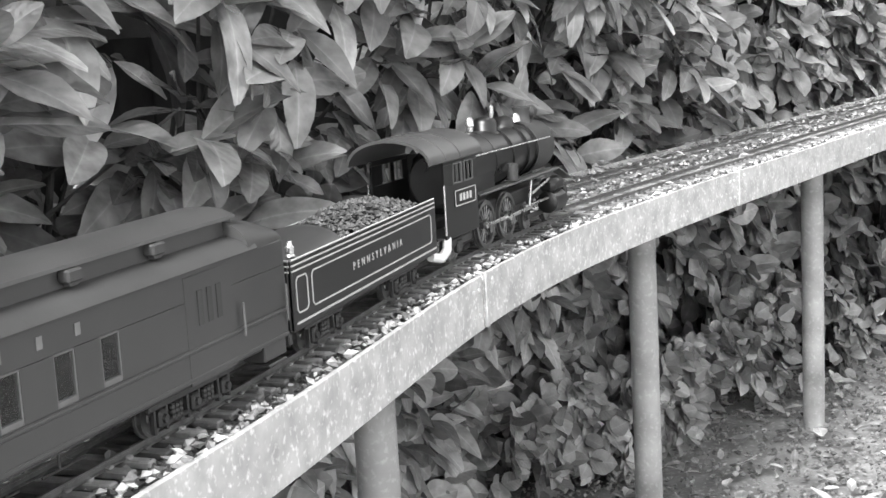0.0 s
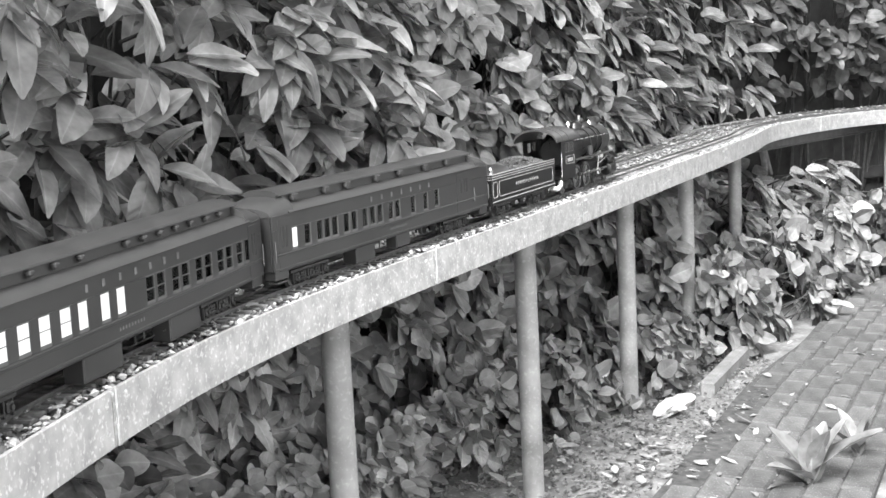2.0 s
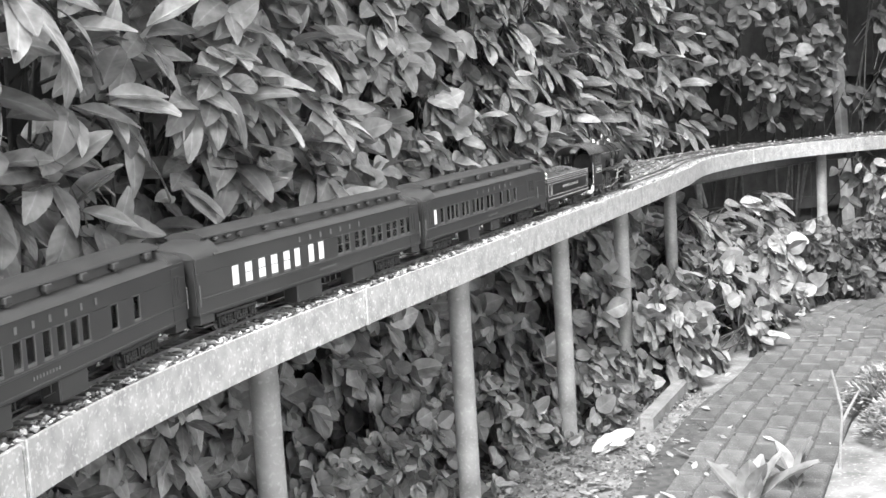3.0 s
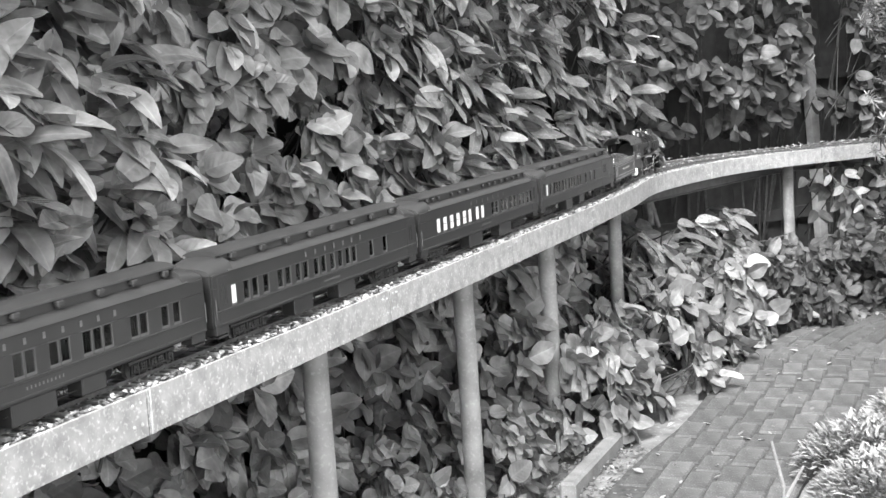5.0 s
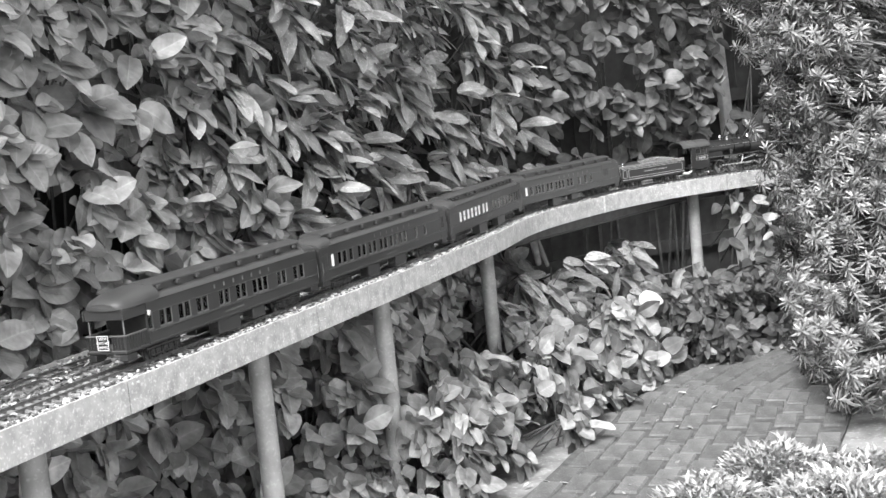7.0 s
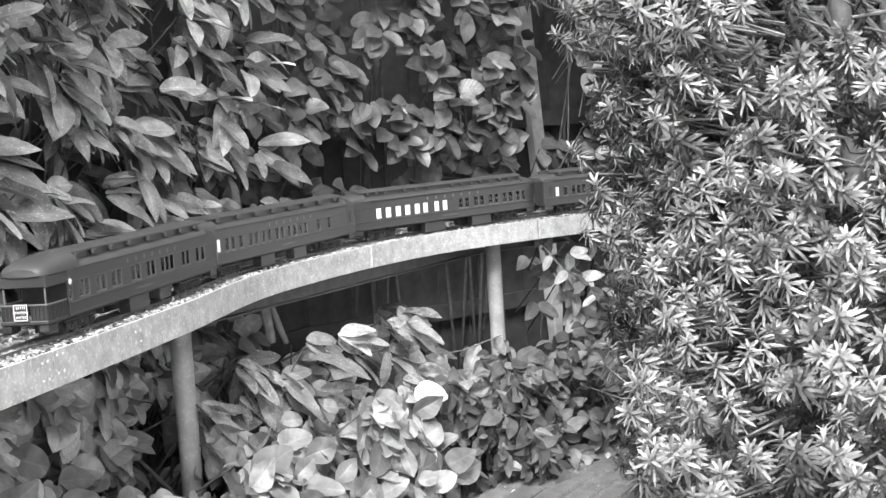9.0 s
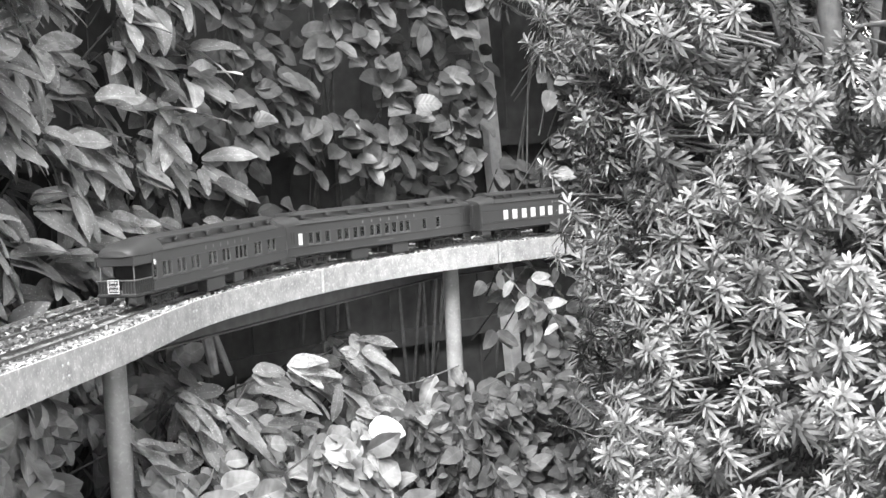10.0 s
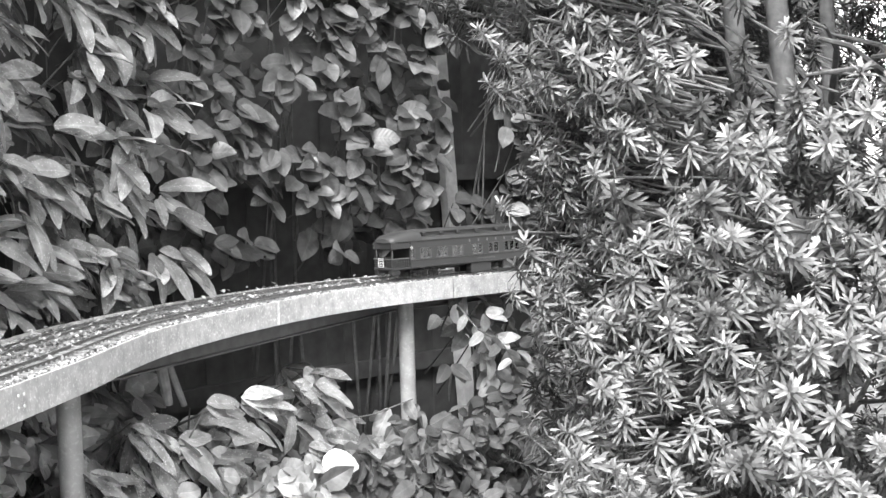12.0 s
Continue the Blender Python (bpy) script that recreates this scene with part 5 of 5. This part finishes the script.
def locomotive():
    e = thing("steam_locomotive", "black model steam locomotive with four driving wheels", "locomotive")
    bx0, bx1, bz, br = -0.11, 0.225, 0.122, 0.040
    part("boiler", Shape().lathe((bx0, 0, bz), (1, 0, bz), [(0, br * 1.08), (0.1, br * 1.06), (0.16, br), (0.335, br * 0.97)], 36), BLACK, e, "glossy black boiler barrel", smooth=True)
    part("smokebox", Shape().lathe((bx1 - 0.075, 0, bz), (1, 0, bz), [(0, br * 1.02), (0.075, br * 1.02), (0.082, br * 0.96), (0.086, br * 0.6), (0.094, br * 0.35), (0.097, 0.004)], 36), SMOKE, e, "grey smokebox with round door", smooth=True)
    part("firebox", Shape().box((-0.075, 0, 0.112), (0.13, 0.082, 0.085), 0.018), BLACK, e)
    for x in (-0.02, 0.05, 0.11, 0.148):
        part("boiler_band", Shape().lathe((x, 0, bz), (1, 0, bz), [(0, br * 1.055), (0, br * 1.075), (0.003, br * 1.075), (0.003, br * 1.055)], 36), BLACK, e)
    part("chimney", Shape().lathe((0.19, 0, bz + br * 0.9), (0.19, 0, 1), [(0, 0.017), (0.006, 0.0135), (0.02, 0.0125), (0.024, 0.0145), (0.027, 0.0145), (0.027, 0.0105), (0.01, 0.01)], 24), SMOKE, e, smooth=True)
    part("steam_dome", Shape().lathe((0.04, 0, bz + br * 0.86), (0.04, 0, 1), [(0, 0.023), (0.004, 0.0195), (0.017, 0.0185), (0.023, 0.014), (0.026, 0.006), (0.0265, 0.001)], 24), BLACK, e, smooth=True)
    part("sand_dome", Shape().lathe((0.115, 0, bz + br * 0.86), (0.115, 0, 1), [(0, 0.02), (0.004, 0.017), (0.014, 0.016), (0.019, 0.011), (0.021, 0.002)], 24), BLACK, e, smooth=True)
    part("safety_valve", Shape().lathe((0.0, 0.006, bz + br), (0.0, 0.006, 1), [(0, 0.005), (0.008, 0.005), (0.01, 0.007), (0.018, 0.006), (0.022, 0.003)], 12), BRASS, e, "polished brass safety valve", smooth=True)
    part("whistle", Shape().lathe((0.04, -0.012, bz + br + 0.018), (0.04, -0.012, 1), [(0, 0.002), (0.006, 0.0035), (0.016, 0.0035), (0.019, 0.001)], 10), BRASS, e, "polished brass whistle")
    bell = part("bell", Shape().lathe((0.165, 0, bz + br + 0.002), (0.165, 0, 1), [(0, 0.009), (0.003, 0.0078), (0.009, 0.006), (0.013, 0.003)], 14), BRASS, e, "small brass bell", smooth=True)
    part("headlight", Shape().lathe((0.215, 0, bz + br + 0.012), (1, 0, bz + br + 0.012), [(0, 0.006), (0.004, 0.0105), (0.02, 0.0105), (0.021, 0.0085), (0.016, 0.006)], 18).box((0.224, 0, bz + br - 0.002), (0.012, 0.014, 0.012), 0.002), SMOKE, e, smooth=True)
    # cab
    cx0, cx1, ch, ce = -0.225, -0.118, 0.052, 0.146
    for k in (-1, 1):
        g = Shape()
        ww = [((-0.183), 0.026), ((-0.147), 0.026)]
        g.box(((cx0 + cx1) / 2, k * ch, 0.078), (cx1 - cx0, 0.003, 0.07), 0.0006).box(((cx0 + cx1) / 2, k * ch, 0.1425), (cx1 - cx0, 0.003, 0.007), 0.0006)
        xs = cx0
        for c, w in ww:
            g.box(((xs + c - w / 2) / 2, k * ch, 0.126), (c - w / 2 - xs, 0.003, 0.026))
            xs = c + w / 2
        g.box(((xs + cx1) / 2, k * ch, 0.126), (cx1 - xs, 0.003, 0.026))
        part("cab_side", g, BLACK, e)
        for c, w in ww:
            fr = Shape()
            for dx, dz, sx, sz in ((-w / 2, 0, 0.002, 0.028), (w / 2, 0, 0.002, 0.028), (0, 0.013, w, 0.002), (0, -0.013, w, 0.002), (0, 0, 0.0014, 0.026)):
                fr.box((c + dx, k * (ch + 0.001), 0.126 + dz), (sx, 0.003, sz), 0.0003)
            part("window", fr, TRIM, e, "pale cab window frame")
        plate = part("number_panel", Shape().box((-0.162, k * (ch + 0.002), 0.093), (0.066, 0.001, 0.02)), BLACK, e)
        lined_panel(plate, -0.195, -0.129, 0.083, 0.103, k * (ch + 0.003), 0.0012, 0.001)
        g = Shape()
        for i in range(4):
            g.box((-0.162 + (i - 1.5) * 0.0105, k * (ch + 0.003), 0.093), (0.006, 0.0008, 0.0095))
        part("number_bars", g, STRIPE, plate)
        part("handrail", Shape().tube((cx0 - 0.004, k * (ch + 0.003), 0.05), (cx0 - 0.004, k * (ch + 0.003), 0.115), 0.0012, None, 6), BRASS, e)
    part("cab_front", Shape().box((cx1, 0, 0.1), (0.003, 2 * ch, 0.09), 0.0006), BLACK, e)
    ring = lambda x, dz=0.0: [(x, (ch + 0.008) * math.cos(a), ce + dz + 0.033 * math.sin(a)) for a in np.linspace(0, math.pi, 17)] + [(x, (ch + 0.005) * math.cos(a), ce + dz - 0.002 + 0.031 * math.sin(a)) for a in np.linspace(math.pi, 0, 17)]
    part("cab_roof", Shape().loft([ring(cx0 - 0.05), ring(cx1 + 0.006)]), CABROOF, e, "grey arched cab roof", smooth=True)
    rib = lambda x: [(x, (ch + 0.009) * math.cos(a), ce + 0.0345 * math.sin(a)) for a in np.linspace(0.05, math.pi - 0.05, 17)] + [(x, (ch + 0.006) * math.cos(a), ce + 0.0315 * math.sin(a)) for a in np.linspace(math.pi - 0.05, 0.05, 17)]
    for x in (-0.23, -0.185):
        part("roof_rib", Shape().loft([rib(x), rib(x + 0.005)]), CABROOF, e)
    part("backhead", Shape().lathe((cx1 - 0.03, 0, 0.11), (1, 0, 0.11), [(0, 0.034), (0.004, 0.038), (0.03, 0.038)], 24).tube((cx1 - 0.034, 0.012, 0.13), (cx1 - 0.03, 0.012, 0.13), 0.008, None, 12), SMOKE, e)
    part("cab_floor", Shape().box(((cx0 + cx1) / 2 - 0.01, 0, 0.046), (cx1 - cx0 + 0.02, 2 * ch - 0.004, 0.004), 0.001), BLACK, e)
    # running boards, cylinders, pilot
    for k in (-1, 1):
        part("running_board", Shape().box((0.04, k * 0.047, 0.086), (0.31, 0.017, 0.003), 0.0008).box((0.232, k * 0.047, 0.075), (0.06, 0.017, 0.003), 0.0008, pose(0, 0, 0, 0, 22, 0)), CABROOF, e, "grey running board")
        part("cylinder", Shape().lathe((0.165, k * 0.046, 0.036), (1, k * 0.046, 0.036), [(0, 0.012), (0.002, 0.017), (0.05, 0.017), (0.052, 0.012)], 20).box((0.191, k * 0.046, 0.062), (0.05, 0.026, 0.022), 0.006), BLACK, e, smooth=True)
        part("handrail", Shape().tube((-0.1, k * 0.042, 0.138), (0.2, k * 0.042, 0.136), 0.0011, None, 6), STEELBRIGHT, e)
        part("air_pump", Shape().tube((0.02, k * 0.05, 0.09), (0.02, k * 0.05, 0.115), 0.008, None, 12), SMOKE, e)
        part("crosshead_guide", Shape().box((0.115, k * 0.048, 0.044), (0.1, 0.005, 0.003), 0.0006), STEELBRIGHT, e, "bright steel slide bar")
        part("valve_link", Shape().box((0.085, k * 0.05, 0.062), (0.005, 0.004, 0.04), 0.001, pose(0, 0, 0, 0, 18, 0)).box((0.125, k * 0.05, 0.066), (0.09, 0.003, 0.004), 0.0008, pose(0, 0, 0, 0, -10, 0)), STEELBRIGHT, e, "bright valve gear")
    part("frame", Shape().box((0.02, 0, 0.05), (0.44, 0.03, 0.022), 0.002).box((0.245, 0, 0.047), (0.012, 0.1, 0.02), 0.002), UNDER, e)
    pil = Shape()
    for i in range(11):
        y = (i - 5) * 0.0085
        pil.tube((0.25, y, 0.04), (0.282 - 0.03 * abs(i - 5) / 5, y * 0.9, 0.012), 0.0016, None, 6)
    pil.box((0.252, 0, 0.04), (0.008, 0.096, 0.006), 0.001)
    part("pilot", pil, SMOKE, e, "barred front pilot")
    r = 0.034
    spoke = Shape().tube((0.1 * r, 0, 0), (0.86 * r, 0, 0), 0.0017, 0.0013, 5, False).mesh("spoke", WHEEL)
    for x in (-0.035, 0.045):
        for k in (-1, 1):
            g = Shape()
            g.lathe((0, -0.0035, 0), (0, 1, 0), [(0, r * 0.84), (0, r), (0.0045, r), (0.0045, r * 1.06), (0.007, r * 1.06), (0.007, r * 0.84), (0.0045, r * 0.82), (0.002, r * 0.82), (0, r * 0.84)], 32, False)
            g.tube((0, -0.005, 0), (0, 0.004, 0), 0.22 * r, None, 12).tube((0, -0.006, 0.42 * r), (0, 0.003, 0.42 * r), 0.15 * r, None, 10)
            g.box((0, 0, -0.66 * r), (0.95 * r, 0.005, 0.3 * r), 0.001)
            w = part("driving_wheel", g, WHEEL, e, "spoked driving wheel", m=pose(x, k * (WIDE / 2 + 0.002), r))
            for i in range(16):
                part("spoke", spoke, None, w, m=pose(0, 0, 0, 0, 22.5 * i, 0))
            CRANK.append((w, "wheel", x, k, r))
    for k in (-1, 1):
        rod = part("coupling_rod", Shape().box((0, 0, 0), (0.088, 0.003, 0.0055), 0.001).tube((-0.04, -0.002, 0), (-0.04, 0.002, 0), 0.0045, None, 10).tube((0.04, -0.002, 0), (0.04, 0.002, 0), 0.0045, None, 10), STEELBRIGHT, e, "bright steel coupling rod", m=pose(0.005, k * 0.034, r))
        CRANK.append((rod, "rod", 0.005, k, r))
        rod = part("main_rod", Shape().box((0.055, 0, 0), (0.115, 0.003, 0.0055), 0.001).tube((0, -0.002, 0), (0, 0.002, 0), 0.0052, None, 10), STEELBRIGHT, e, "bright steel main rod", m=pose(0.045, k * 0.038, r))
        CRANK.append((rod, "main", 0.045, k, r))
    for x, rr in ((-0.155, 0.024), (0.125, 0.0185), (0.215, 0.0185)):
        wheelset(e, x, rr, "wheel")
    for k in (-1, 1):
        part("trailing_frame", Shape().box((-0.155, k * 0.036, 0.03), (0.09, 0.005, 0.012), 0.002).box((-0.155, k * 0.037, 0.024), (0.018, 0.008, 0.018), 0.002), UNDER, e)
        part("leading_frame", Shape().box((0.17, k * 0.033, 0.021), (0.12, 0.004, 0.008), 0.001), UNDER, e)
        part("cab_step", Shape().box((-0.22, k * 0.047, 0.026), (0.026, 0.012, 0.003), 0.0008).box((-0.22, k * 0.05, 0.036), (0.004, 0.003, 0.024), 0.0006), UNDER, e)
    part("drawbar", Shape().box((-0.26, 0, 0.03), (0.08, 0.012, 0.006), 0.001), UNDER, e)
    return e


engine = locomotive()

# ---- what moves: the train along its track ----
CLOCK = [0, 2.5, 5.5, 6.5, 7.5, 10.0, 12.0]
FRONT = [1.475, 4.46, 7.59, 8.54, 9.5, 11.98, 13.93]


def front(t):
    """How far the engine's front has come along the near track."""
    d = [(FRONT[i + 1] - FRONT[i]) / (CLOCK[i + 1] - CLOCK[i]) for i in range(6)]
    v = [d[0]] + [(d[i - 1] + d[i]) / 2 for i in range(1, 6)] + [d[5]]
    i = min(5, max(0, int(np.searchsorted(CLOCK, t, "right")) - 1))
    h = CLOCK[i + 1] - CLOCK[i]
    q = (t - CLOCK[i]) / h
    return (2 * q ** 3 - 3 * q * q + 1) * FRONT[i] + (q ** 3 - 2 * q * q + q) * h * v[i] + (3 * q * q - 2 * q ** 3) * FRONT[i + 1] + (q ** 3 - q * q) * h * v[i + 1]


def riding(s, half):
    """The pose of a vehicle whose bogies stand half metres before and behind s."""
    a, b = Vector(at(s - half, NEAR)), Vector(at(s + half, NEAR))
    d = b - a
    return pose(*((a + b) / 2), RAILTOP, 0, 0, math.degrees(math.atan2(d.y, d.x)))


def motions():
    ticks = [k * 0.2 for k in range(61)]
    for ob, back, half, size in ((engine, 0.385, 0.12, ENGSCALE), (tender_ob, 0.965, 0.14, ENGSCALE), (parlour, 1.80, 0.37, CARSCALE), (diner, 1.80 + 1.119, 0.37, CARSCALE),
                                 (sleeper_car, 1.80 + 2 * 1.119, 0.37, CARSCALE), (tail_car, 1.772 + 3 * 1.119, 0.35, CARSCALE)):
        ob.scale = (size, size, size)
        walk(ob, [(t, riding(front(t) - back, half)) for t in ticks])
    fine = [k / 30 for k in range(361)]
    for ob, what, x, k, r in CRANK:
        rows = []
        for t in fine:
            a = front(t) / (r * ENGSCALE) + (1.57 if k > 0 else 0)
            cx, cz = 0.42 * r * math.sin(a), 0.42 * r * math.cos(a)
            if what == "wheel":
                rows.append((t, pose(x, k * (WIDE / 2 + 0.002), r, 0, 0, 0) @ Matrix.Rotation(a, 4, "Y") @ pose(0, 0, 0, 0, 0, 180 if k > 0 else 0)))
            elif what == "rod":
                rows.append((t, pose(x + cx, k * 0.034, r + cz)))
            else:
                tilt = math.degrees(math.asin((cz - 0.003) / 0.115))
                rows.append((t, pose(x + cx, k * 0.038, r + cz, 0, tilt, 0)))
        walk(ob, rows)


motions()
